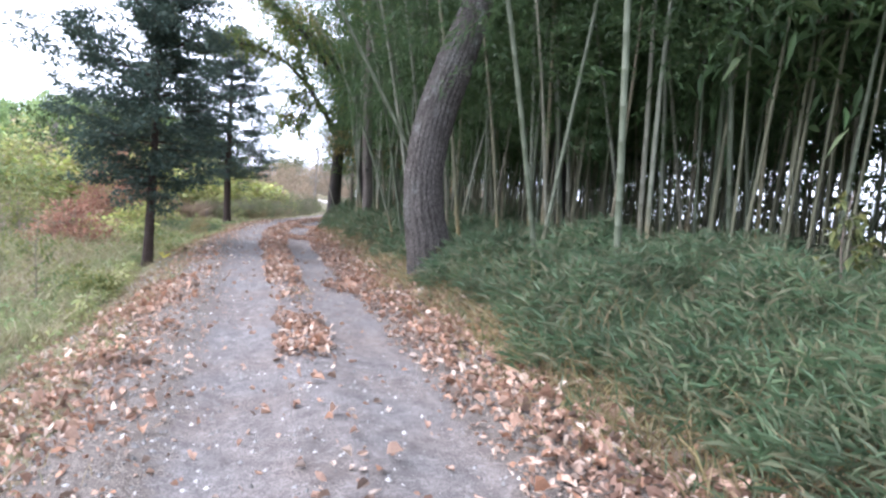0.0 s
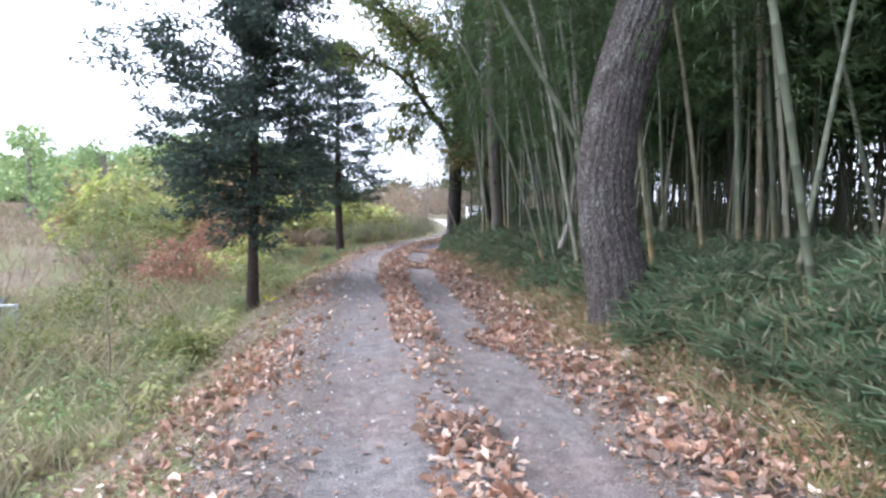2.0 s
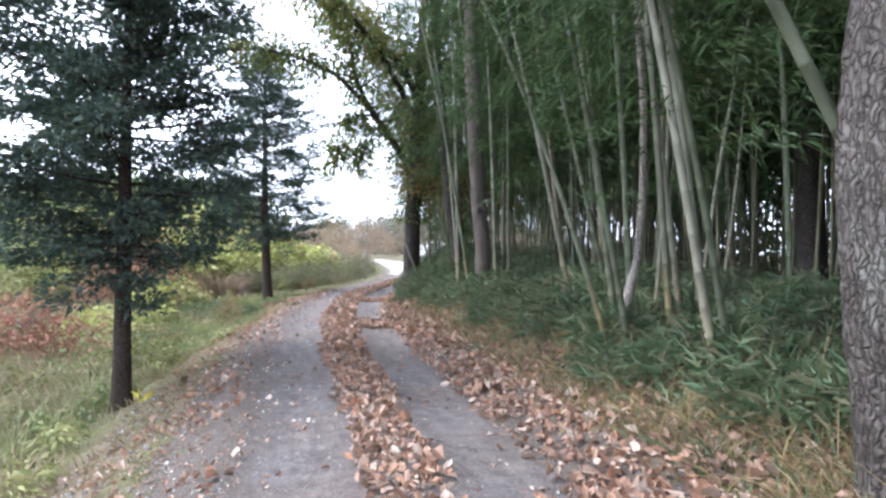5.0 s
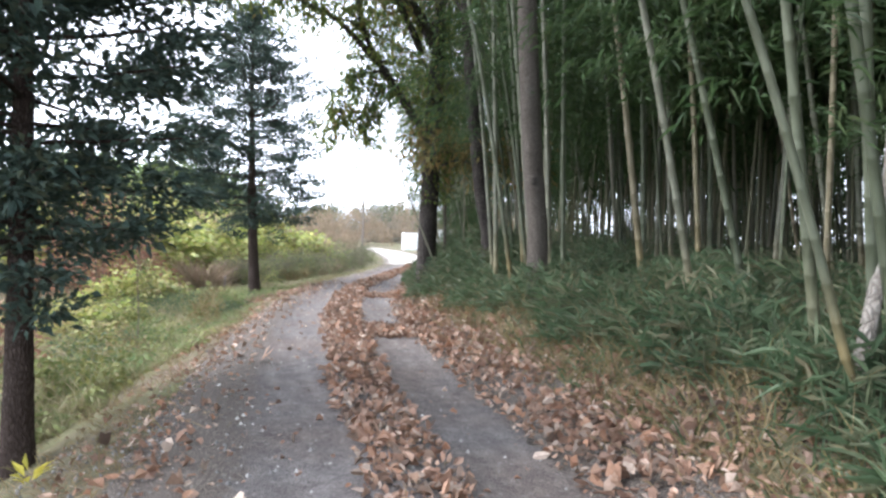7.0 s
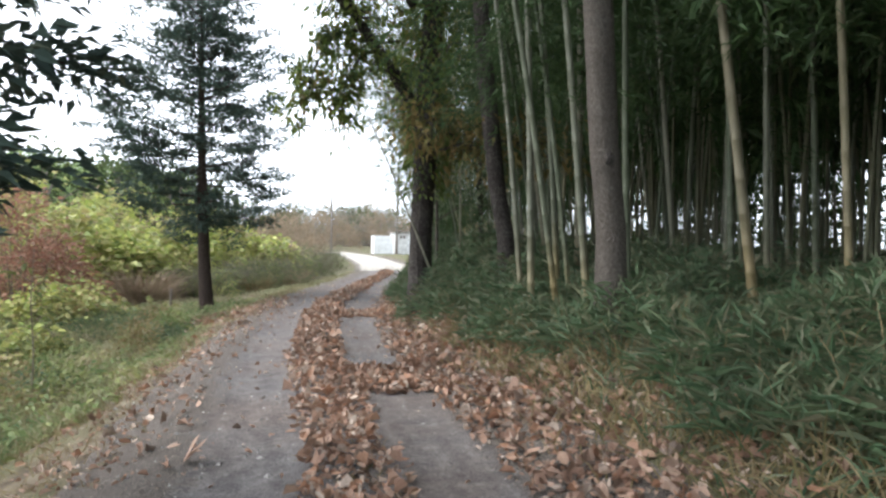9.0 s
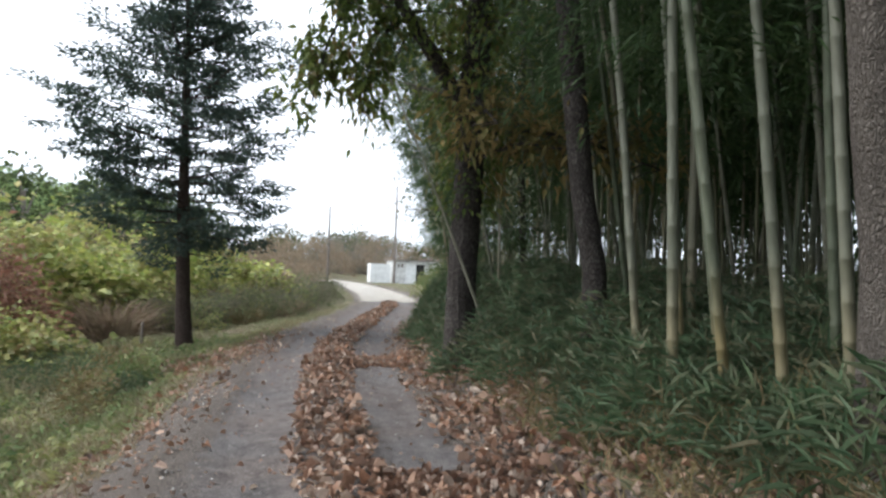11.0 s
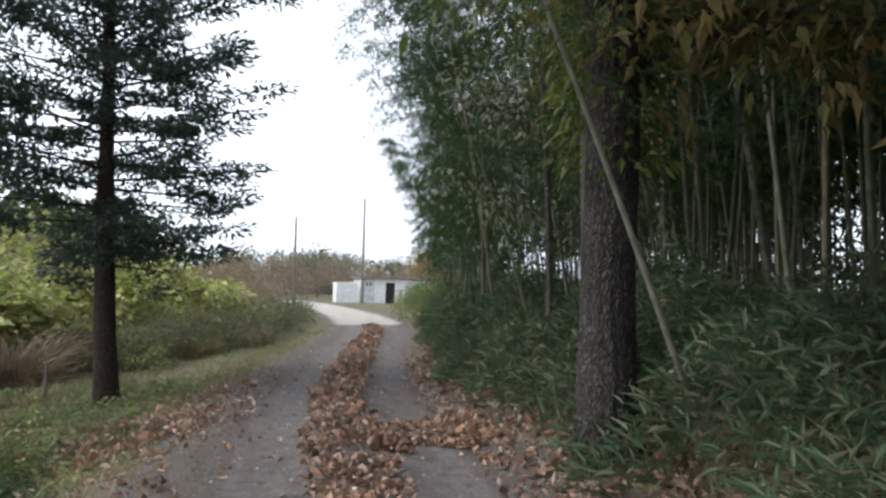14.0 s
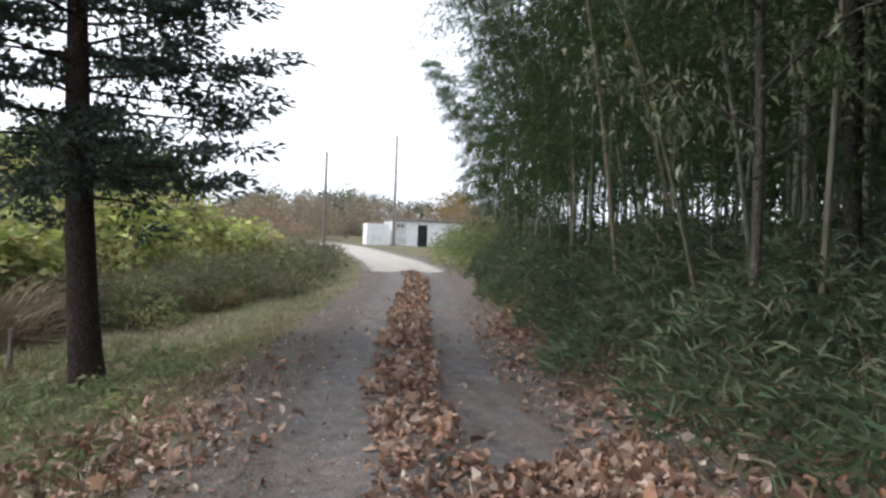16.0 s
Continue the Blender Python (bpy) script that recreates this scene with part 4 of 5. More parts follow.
for a, h, ln in ((170, 3.9, 2.2), (60, 4.6, 2.4), (300, 4.3, 2.6), (220, 5.4, 2.4), (110, 5.8, 2.2), (20, 6.4, 2.0), (250, 6.8, 1.8)):
    a = radians(a)
    x0 = 0.5 + 0.4 * (h - 3.9) / 3
    limb(oak, M_BARK_OAK, M_OAK, [(x0, 0.2, h), (x0 + 0.4 * ln * math.cos(a), 0.2 + 0.4 * ln * math.sin(a), h + 0.7), (x0 + ln * math.cos(a), 0.2 + ln * math.sin(a), h + 1.2)], 0.07, 0.02, 6, 12, 0.11, 40, 0.6)

# second oak with limbs arching over the track, vines on its trunk
Z2 = float(land(2.2, 22.45)) - 0.08
oak2 = thing("oak_tree", "dark vine-clad oak with a limb arching over the track", "tree", pose(2.27, 22.45, Z2))
pts = [(0, 0, 0), (-0.03, 0, 0.5), (-0.03, 0, 1.2), (0.0, 0, 2.0), (0.02, 0, 2.8), (0.04, 0, 3.6), (0.09, 0, 4.6), (0.14, 0.1, 6.0), (0.24, 0.2, 8.0)]
link("trunk", trunk_mesh(pts, [0.19, 0.182, 0.175, 0.17, 0.165, 0.16, 0.145, 0.11, 0.05], 64, 180, 0.026, 18, M_BARK_DARK), oak2)
vine = Heap()
limb(oak2, M_BARK_DARK, M_OAK, [(0, 0, 2.9), (-0.25, 0, 3.45), (-0.75, -0.05, 4.1), (-1.2, -0.1, 4.7), (-1.5, -0.2, 5.4), (-1.6, -0.3, 6.2)], 0.11, 0.03, 9, 44, 0.12, 34, 0.6)
limb(oak2, M_BARK_DARK, M_OAK_BROWN, [(0.1, 0, 4.8), (-0.4, -0.5, 5.5), (-1.4, -0.6, 6.3), (-2.7, -0.8, 6.9), (-4.2, -1.0, 7.2), (-5.4, -1.3, 7.2)], 0.10, 0.025, 8, 84, 0.12, 44, 0.65)
limb(oak2, M_BARK_DARK, M_OAK, [(-1.1, -0.1, 4.55), (-1.9, -0.3, 5.25), (-2.7, -0.5, 5.5), (-3.6, -0.8, 5.55), (-4.3, -1.0, 5.35)], 0.06, 0.015, 8, 80, 0.11, 34, 0.5)
limb(oak2, M_BARK_DARK, M_OAK, [(-0.3, -0.3, 4.8), (-1.0, -1.2, 5.6), (-2.0, -2.4, 6.2), (-3.0, -3.8, 6.5)], 0.07, 0.02, 8, 60, 0.12, 44, 0.6)
limb(oak2, M_BARK_DARK, M_OAK, [(-1.0, -0.1, 4.4), (-1.45, -0.2, 4.3), (-1.75, -0.3, 3.7), (-1.9, -0.35, 3.0)], 0.03, 0.008, 6, 46, 0.12, 22, 0.28)
limb(oak2, M_BARK_DARK, M_OAK, [(-0.7, -0.2, 4.1), (-1.05, -0.3, 4.0), (-1.3, -0.35, 3.5), (-1.35, -0.35, 2.9)], 0.03, 0.008, 6, 40, 0.12, 20, 0.28)
limb(oak2, M_BARK_DARK, M_OAK, [(0, 0, 5.0), (-0.7, 0.6, 6.2), (-1.4, 1.2, 7.4)], 0.07, 0.02, 6, 30, 0.12, 55, 0.7)
limb(oak2, M_BARK_DARK, M_OAK, [(0, 0, 5.4), (0.3, -1.0, 6.4), (0.2, -2.2, 7.2)], 0.07, 0.02, 6, 30, 0.12, 55, 0.7)
limb(oak2, M_BARK_DARK, M_OAK_BROWN, [(0.1, 0, 2.6), (0.35, -0.7, 2.7), (0.8, -1.5, 2.5)], 0.03, 0.01, 5, 18, 0.13, 22, 0.45)
limb(oak2, M_BARK_DARK, M_OAK_BROWN, [(0.1, 0, 3.0), (-0.2, -0.8, 3.1), (-0.2, -1.5, 2.7)], 0.03, 0.01, 5, 16, 0.13, 22, 0.45)
limb(oak2, M_BARK_DARK, M_OAK_BROWN, [(0.1, 0, 2.9), (0.6, -0.5, 2.9), (1.1, -1.0, 2.7), (1.7, -1.4, 2.4)], 0.03, 0.01, 5, 30, 0.13, 22, 0.45)
n = 2600
a, h = rng.random(n) * 6.283, 1.9 + 4.2 * rng.random(n) ** 0.8
r = 0.23 + 0.35 * rng.random(n) ** 2 * np.interp(h, [1.9, 3, 5], [0.4, 1, 1.3])
vine.add(*leaves(np.stack([r * np.cos(a), r * np.sin(a), h], -1), np.stack([np.cos(a), np.sin(a), -0.7 + 0 * a], -1) + rng.normal(0, 0.4, (n, 3)), 0.10, 0.05, 0.2, 0.3))
link("vine", vine.mesh("vine", M_OAK), oak2, "climbing vine leaves")

# smooth-barked trunks in the grove edge
for x, y, r, lean, mat, label in ((2.60, 17.2, 0.125, -0.06, M_BARK_PINE, "smooth grey-brown trunk with a dark knot"), (2.95, 20.5, 0.115, -0.11, M_BARK_DARK, "dark leaning trunk at the grove edge"),
                                  (4.1, 25.0, 0.055, -0.03, M_BARK_DARK, "dark straight trunk at the grove edge"), (7.0, 15.2, 0.2, -0.03, M_BARK_DARK, "dark straight trunk inside the grove")):
    tree = thing("broadleaf_tree", label, "tree", pose(x, y, float(land(x, y)) - 0.06))
    pts = [(lean * h * (0.4 if h < 1.5 else 1) + 0.02 * math.sin(h * 1.3), 0.02 * math.sin(h), h) for h in (0, 0.5, 1, 1.6, 2.4, 3.3, 4.5, 6, 8)]
    link("trunk", trunk_mesh(pts, [r * k for k in (1.12, 1.05, 1, 0.98, 0.95, 0.9, 0.8, 0.6, 0.3)], 36, 120, 0.010, 20, mat, 0.25), tree)
    for k in range(8):
        a, h = rng.random() * 6.283, 4.6 + 0.4 * k
        x0 = lean * h
        limb(tree, mat, M_OAK, [(x0, 0, h), (x0 + 0.6 * math.cos(a), 0.6 * math.sin(a), h + 0.6), (x0 + 1.5 * math.cos(a), 1.5 * math.sin(a), h + 1)], 0.04, 0.012, 5, 8, 0.1, 34, 0.6)
    if mat is M_BARK_PINE:
        bm = bmesh.new()
        bmesh.ops.create_uvsphere(bm, u_segments=12, v_segments=8, radius=0.055, matrix=pose(-0.11, -0.115, 1.55) @ Matrix.Diagonal((0.8, 0.4, 1, 1)))
        part("knot", bm, M_BARK_DARK, tree, "dark bark knot", True)

# pale stem that stands behind the dark oak
tree = thing("broadleaf_tree", "pale patched trunk close behind the dark oak", "tree", pose(2.42, 22.9, float(land(2.42, 22.9)) - 0.06))
pts = [(0.02 * math.sin(h * 1.3), 0.02 * math.sin(h), h) for h in (0, 0.5, 1, 1.6, 2.4, 3.3, 4.5, 6)]
link("trunk", trunk_mesh(pts, [0.115, 0.105, 0.1, 0.098, 0.095, 0.085, 0.07, 0.03], 32, 110, 0.012, 14, M_BARK_PINE, 0.3), tree)
for k in range(7):
    a, h = k * 2.4, 2.6 + 0.45 * k
    limb(tree, M_BARK_PINE, M_OAK, [(0, 0, h), (0.4 * math.cos(a), 0.4 * math.sin(a), h + 0.4), (1.0 * math.cos(a), 1.0 * math.sin(a), h + 0.6)], 0.03, 0.01, 5, 9, 0.1, 26, 0.5)

# pale crooked tree and its straight neighbour
tree = thing("slender_tree", "slender crooked tree with pale smooth bark", "tree", pose(2.78, 12.6, float(land(2.78, 12.6)) - 0.05))
pts = [(-0.18, -0.1, 0), (-0.1, -0.1, 0.4), (0.05, -0.05, 0.9), (0.13, 0, 1.5), (0.12, 0, 2.4), (0.02, 0, 3.4), (-0.1, 0, 5), (-0.3, 0, 7.5)]
link("trunk", trunk_mesh(pts, [0.045, 0.04, 0.038, 0.036, 0.034, 0.032, 0.025, 0.012], 18, 80, 0.008, 9, M_BARK_PALE, 0.3), tree)
leaf = Heap()
n = 1200
P = np.stack([rng.normal(-0.2, 0.6, n), rng.normal(0, 0.6, n), 4.6 + 3 * rng.random(n)], -1)
leaf.add(*leaves(P, random_dirs(n, -0.3), 0.09, 0.04))
link("crown", leaf.mesh("crown", M_OAK), tree)


tree = thing("slender_tree", "slender grey-green tree with small leaves over the bank", "tree", pose(3.12, 24.85, float(land(3.12, 24.85)) - 0.05))
pts = [(0, 0, 0), (0.02, 0, 0.8), (0.0, 0, 1.6), (-0.06, 0, 2.6), (-0.12, 0, 3.8), (-0.1, 0, 5.2), (-0.1, 0, 6.5)]
link("trunk", trunk_mesh(pts, [0.038, 0.034, 0.031, 0.028, 0.024, 0.017, 0.008], 16, 70, 0.006, 9, M_BARK_PINE, 0.3), tree)
for k in range(18):
    a, h = k * 2.4, 1.35 + 0.24 * k
    limb(tree, M_BARK_PINE, M_GREYLEAF, [(-0.02, 0, h), (0.55 * math.cos(a), 0.55 * math.sin(a), h + 0.35), (1.25 * math.cos(a), 1.25 * math.sin(a), h + 0.35)], 0.014, 0.005, 5, 12, 0.075, 24, 0.42)


# ---- cedars on the open side ----
def cedar(x, y, height, radius, base_r, low, lean, label, seed, right_heavy=0.0, clear=9.0, full=1.0):
    g = np.random.default_rng(seed)
    z0 = float(land(x, y)) - 0.06
    tree = thing("cedar_tree", label, "tree", pose(x, y, z0))
    hs = np.linspace(0, height, 12)
    pts = [(lean * 7.3 * (1 - math.exp(-h / 2.9)), 0, h) for h in hs]
    link("trunk", trunk_mesh(pts, list(base_r * (1 - 0.9 * hs / height)), 28, 120, 0.03, 14, M_BARK_CEDAR, 0.35), tree)
    n_br = int(height * 13)
    for k in range(n_br):
        f = (k + g.random()) / n_br
        h = low + (height - low) * f ** 0.92
        a = k * 2.399 + g.normal(0, 0.35)
        reach = radius * np.interp(f, [0, 0.12, 0.35, 0.6, 0.85, 1], [0.38, 0.8, 1.0, 0.74, 0.4, 0.08]) * (0.52 + 0.55 * g.random())
        reach *= 1 + right_heavy * math.cos(a)
        rise = reach * np.interp(f, [0, 0.3, 1], [-0.10, 0.16, 0.7])
        x0 = lean * 7.3 * (1 - math.exp(-h / 2.9))
        c, s = math.cos(a), math.sin(a)
        reach = min(reach, clear / max(0.05, c)) if c > 0 else reach
        path = curve_points([(x0, 0, h), (x0 + c * reach * 0.5, s * reach * 0.5, h + rise * 0.3), (x0 + c * reach, s * reach, h + rise)], 10)
        wood, leaf = Heap(), Heap()
        wood.add(*tube(path, np.linspace(0.022, 0.006, 10), 5))
        bough = link("branch", wood.mesh("branch", M_BARK_CEDAR, True), tree)
        # sprays gather into flat clumps along the outer branch
        along, side = np.array([c, s, 0.1]), np.array([-s, c, 0.0])
        for _ in range(int((3 + reach * 4.5) * full)):
            q = path[int(9.99 * math.sqrt(g.random()))] + g.normal(0, 1, 3) * np.array([0.2, 0.2, 0.15]) * min(1, reach + 0.2)
            if q[0] > clear:
                continue
            nl = int(g.integers(60, 110))
            w = np.clip(g.normal(0, 1, (nl, 3)), -1.8, 1.8)
            P = q + along * w[:, :1] * 0.15 + side * w[:, 1:2] * 0.11 + np.array([0, 0, 0.045]) * w[:, 2:]
            D = unit(P - q) * 0.8 + along * 0.7 + g.normal(0, 0.4, (nl, 3)) + np.array([0, 0, 0.15])
            L = 0.055 + 0.07 * g.random(nl)
            leaf.add(*slips(P, D, L, L * 0.46))
        if leaf.v:
            link("foliage", leaf.mesh("foliage", M_CEDAR), bough)
    return tree


cedar(-2.25, 15.03, 6.6, 2.0, 0.105, 1.55, 0.0, "young dark blue-green cedar on a bare lower trunk", 3, -0.2, 1.2, 0.95)
cedar(-1.36, 28.85, 8.0, 2.35, 0.155, 1.9, -0.032, "dark green cedar leaning over a grassy bank", 5, 0.0, 9.0, 0.68)


# ---- bushes, vines and grasses on the open side ----
def mound(cx, cy, rx, ry, h, n, size, ratio, material, name, label, category, droop=0.3, twig=None, kind="", sink=0.0, lumps=0.55, flat=1.0):
    """A rounded mass of leaves over a low dome with a broken outline."""
    z0 = float(land(cx, cy)) - sink
    ob = thing(name, label, category, pose(cx, cy, z0), kind=kind)
    per = 22
    m = n // per
    a, f = rng.random(m) * 6.283, np.sqrt(rng.random(m))
    lx, ly = rx * f * np.cos(a), ry * f * np.sin(a)
    top = h * np.sqrt(np.clip(1 - f ** 2.4, 0.03, 1)) * (1 + lumps * wave(lx + cx, ly + cy, 0.45 + 0.12 * rx, cx))
    zz = top * (1 - 0.7 * rng.random(m) ** 2.0) + land(cx + lx, cy + ly) - z0
    C = np.stack([lx, ly, zz], -1)
    O = unit(np.stack([lx / rx, ly / ry, 0.5 + 0 * lx], -1))
    C, O = np.repeat(C, per, 0), np.repeat(O, per, 0)
    n = len(C)
    P = C + rng.normal(0, 1, (n, 3)) * np.array([1, 1, 0.6]) * size * 1.25
    P[:, 2] = np.maximum(P[:, 2], 0.03 + land(cx + P[:, 0], cy + P[:, 1]) - z0)
    D = O * 0.5 + unit(P - C) * 0.7 + rng.normal(0, 0.45, (n, 3))
    D[:, 2] *= flat
    L = size * (0.55 + 0.8 * rng.random(n))
    heap = Heap()
    heap.add(*slips(P, D, L, L * ratio))
    link("foliage", heap.mesh("foliage", material), ob)
    if twig:
        heap = Heap()
        for _ in range(twig):
            aa = rng.random() * 6.283
            e = 0.9 * math.sqrt(rng.random())
            ex, ey = rx * e * math.cos(aa), ry * e * math.sin(aa)
            ez = h * math.sqrt(1 - e ** 2.4 * 0.9) * (0.8 + 0.4 * rng.random())
            heap.add(*tube(curve_points([(ex * 0.5, ey * 0.5, 0), (ex * 0.7, ey * 0.7, ez * 0.5), (ex, ey, ez)], 6), np.linspace(0.014, 0.004, 6), 4))
        tagged(link("brushwood", heap.mesh("brushwood", M_TWIG), ob), kind="stuff")
    return ob


mound(-4.8, 19.6, 1.05, 1.0, 1.3, 2600, 0.16, 0.35, M_RED, "dried_bush", "rust-red dried bush on the open bank", "bush", 0.4, 40)
mound(-6.6, 21.0, 0.9, 0.9, 1.8, 1500, 0.11, 0.5, M_YELLOW, "young_tree", "yellow-green young tree on the bank", "tree", 0.3, 26)
mound(-5.6, 30.0, 1.6, 1.6, 2.3, 5200, 0.15, 0.4, M_RED, "dried_bush", "rust-red dried bush among the vines", "bush", 0.4, 40)
for cx, cy, rx, ry, h, n in ((-5.0, 34.0, 1.9, 2.2, 2.1, 3600), (-7.8, 36, 2.8, 2.6, 2.9, 4200), (-3.4, 39, 2.4, 2.6, 2.3, 3600), (-0.9, 43.5, 2.4, 2.6, 1.8, 3400), (-10.8, 33, 2.6, 2.6, 2.9, 3600), (-6.5, 42, 3.0, 3.0, 2.9, 3600)):
    mound(cx, cy, rx, ry, h, n, 0.25, 0.85, M_KUDZU, "vine_mound", "yellow-green vine leaves heaped over low bushes", "vines", 0.3, flat=0.3)
for cx, cy, rx, h in ((-4.5, 11.6, 0.8, 0.75), (-5.3, 14.6, 1.0, 0.9), (-4.3, 16.6, 0.7, 0.6), (-6.2, 12.4, 1.0, 0.9)):
    mound(cx, cy, rx, rx, h, 1500, 0.10, 0.4, M_YELLOW, "weed_clump", "yellowing leafy weeds standing in the bank grass", "weeds", 0.3, 24)
for k in range(34):
    cy = 9.5 + 0.5 * k + rng.normal(0, 0.3)
    cu = -2.55 - 2.4 * rng.random() ** 1.3
    mat, label = ((M_WEED, "green leafy weeds on the open bank"), (M_YELLOW, "yellowing leafy weeds standing in the bank grass"), (M_SASA, "dark green grass clump on the open bank"), (M_STRAW, "dry brown weeds on the open bank"))[k * 7 % 4]
    r = 0.22 + 0.3 * rng.random()
    if abs(cy - 14.6) > 1.0:
        mound(float(centre(cy)) + cu, cy, r, r * 1.2, r * (0.9 + 0.7 * rng.random()), 700, 0.085, 0.3 if mat in (M_SASA, M_STRAW) else 0.5, mat, "weed_clump", label, "weeds", 0.3)
mound(-9.0, 27.5, 1.8, 1.8, 2.2, 2600, 0.14, 0.5, M_WEED, "weed_clump", "tall green weeds along the field edge", "weeds")
for cx, cy, rx, ry, h in ((-5.0, 24.6, 1.4, 1.7, 0.5), (-4.2, 28.2, 1.2, 1.3, 0.6), (-5.6, 22.4, 1.1, 1.2, 0.5)):
    mound(cx, cy, rx, ry, h, 2200, 0.14, 0.8, M_KUDZU, "vine_mound", "creeping yellow-green vines spread over the bank", "vines", flat=0.3)
mound(-2.9, 26.6, 0.9, 1.3, 0.3, 2600, 0.11, 0.12, M_SASA, "grass_patch", "fresh green grass patch on the bank", "grass")
for cx, cy, rx, ry, h in ((0.1, 37.6, 1.5, 1.7, 1.0), (1.3, 40.3, 1.4, 1.8, 1.0), (2.3, 43.5, 1.3, 1.9, 1.05), (3.0, 46.8, 1.1, 1.8, 1.0), (-1.3, 35.0, 1.3, 1.3, 0.8), (-2.0, 33.6, 1.1, 1.1, 0.75), (-0.6, 36.2, 1.3, 1.3, 0.9)):
    mound(cx, cy, rx, ry, h, 2600, 0.12, 0.22, M_GREYSCRUB, "scrub_bush", "grey-green withered scrub beside the track", "bush", 0.3, 50)
for cx, cy, rx, h in ((7.2, 38.5, 1.2, 0.9), (8.2, 42.5, 1.5, 1.1), (9.6, 47.0, 1.8, 1.2), (11.0, 52.5, 2.0, 1.2), (14.5, 62.0, 2.5, 1.1)):
    mound(cx, cy, rx, rx, h, 2600, 0.16, 0.25, M_WEED, "weed_clump", "rank green-brown weeds at the grove's end", "weeds", 0.3, 30)
for cx, cy, rx, h in ((-3.0, 50, 4.5, 2.2), (0.5, 57, 4.0, 2.2), (-9, 55, 6, 3.0), (-15, 48, 6, 2.8), (-1, 70, 6, 3.2), (3, 88, 8, 4.4), (14, 92, 8, 4.2), (26, 94, 8, 4.0), (-10, 82, 8, 4.0)):
    mound(cx, cy, rx, rx, h, 8000, 0.07 + 0.02 * rx, 0.4, M_BROWNSCRUB, "scrub_thicket", "brown withered thicket on the far field", "bush", 0.2, None, "stuff")


def tussock(x, y, h, spread, n, material, label):
    heap = Heap()
    a = rng.random(n) * 6.283
    d = np.stack([np.cos(a), np.sin(a), 0.35 + 2.2 * rng.random(n)], -1) + rng.normal(0, 0.35, (n, 3))
    base = np.stack([np.cos(a), np.sin(a), 0 * a], -1) * (spread * 0.5 * np.sqrt(rng.random((n, 1)))) + np.array([0, 0, 0.45 * h]) * rng.random((n, 1)) ** 1.5
    heap.add(*blades(base, d, 0.8 * h * (0.35 + 0.7 * rng.random(n)), 0.024))
    ob = thing("grass_tussock", label, "grass", pose(x, y, float(land(x, y)) - 0.03))
    link("tuft", heap.mesh("tuft", material), ob)


tussock(-3.2, 31.9, 1.25, 1.3, 900, M_BROWNSCRUB, "bleached reddish tussock of tall dry grass")
tussock(-2.1, 34.0, 0.8, 0.8, 400, M_STRAW, "bleached tussock of tall dry grass")
tussock(-0.3, 35.0, 0.75, 0.8, 320, M_STRAW, "bleached tussock of tall dry grass")
tussock(1.0, 37.8, 0.8, 0.9, 320, M_BROWNSCRUB, "brown tussock of dry grass among grey scrub")
for cx, cy, rx, h in ((-1.5, 33.2, 0.6, 0.75), (-0.2, 36.6, 0.8, 1.0), (1.4, 39.4, 0.8, 1.1), (-2.8, 33.4, 0.6, 0.8)):
    mound(cx, cy, rx, rx, h, 900, 0.14, 0.25, M_WEED, "weed_clump", "green leafy weeds growing through grey scrub", "weeds", 0.3, 16)
tussock(-8.0, 17.0, 1.0, 1.0, 400, M_STRAW, "bleached tussock of tall dry grass")


def sapling(x, y, h, label, n=70):
    ob = thing("sapling", label, "sapling", pose(x, y, float(land(x, y)) - 0.03))
    heap = Heap()
    path = curve_points([(0, 0, 0), (0.03, 0, h * 0.4), (-0.02, 0.02, h * 0.7), (0.02, 0, h)], 20)
    heap.add(*tube(path, np.linspace(0.012, 0.004, 20), 6))
    P, D = [], []
    for k in range(9):
        p = path[8 + k]
        a = rng.random() * 6.283
        d = np.array([math.cos(a), math.sin(a), 0.5])
        e = p + d * h * 0.16
        heap.add(*tube(curve_points([p, (p + e) / 2 + np.array([0, 0, 0.02]), e], 5), np.linspace(0.005, 0.002, 5), 4))
        for _ in range(n // 9):
            P.append(p + (e - p) * (0.3 + 0.8 * rng.random()))
            D.append(d + rng.normal(0, 0.7, 3) + np.array([0, 0, -0.5]))
    link("stem", heap.mesh("stem", M_TWIG, True), ob)
    heap = Heap()
    heap.add(*leaves(P, D, 0.10, 0.05, 0.2, 0.3))
    link("leaves", heap.mesh("leaves", M_YELLOW), ob)


sapling(-3.0, 10.4, 1.5, "thin leafy sapling on the open bank")
sapling(4.4, 4.2, 1.3, "small yellow-leaved sapling among the dwarf bamboo", 110)
sapling(-2.75, 21.1, 2.0, "thin yellowing sapling on the open bank", 90)

ob = thing("wooden_stake", "short weathered wooden stake in the grass", "stake", pose(-2.25, 29.6, float(land(-2.25, 29.6)) - 0.05))
bm = bmesh.new()
bmesh.ops.create_cone(bm, cap_ends=True, segments=8, radius1=0.03, radius2=0.024, depth=0.6, matrix=pose(0, 0, 0.3, 3, 2, 0))
part("stake", bm, M_POLE, ob)

# golden weed at the foot of the bank
ob = thing("golden_weed", "small bright yellow weed at the track's edge", "weed", pose(-1.78, 13.9, float(land(-1.78, 13.9)) - 0.02))
heap = Heap()
a = rng.random(9) * 6.283
heap.add(*leaves(np.stack([0.03 * np.cos(a), 0.03 * np.sin(a), 0.04 + 0.1 * rng.random(9)], -1), np.stack([np.cos(a), np.sin(a), 0.9 + 0 * a], -1), 0.16, 0.05, 0.2, 0.2))
link("leaves", heap.mesh("leaves", M_GOLD), ob)

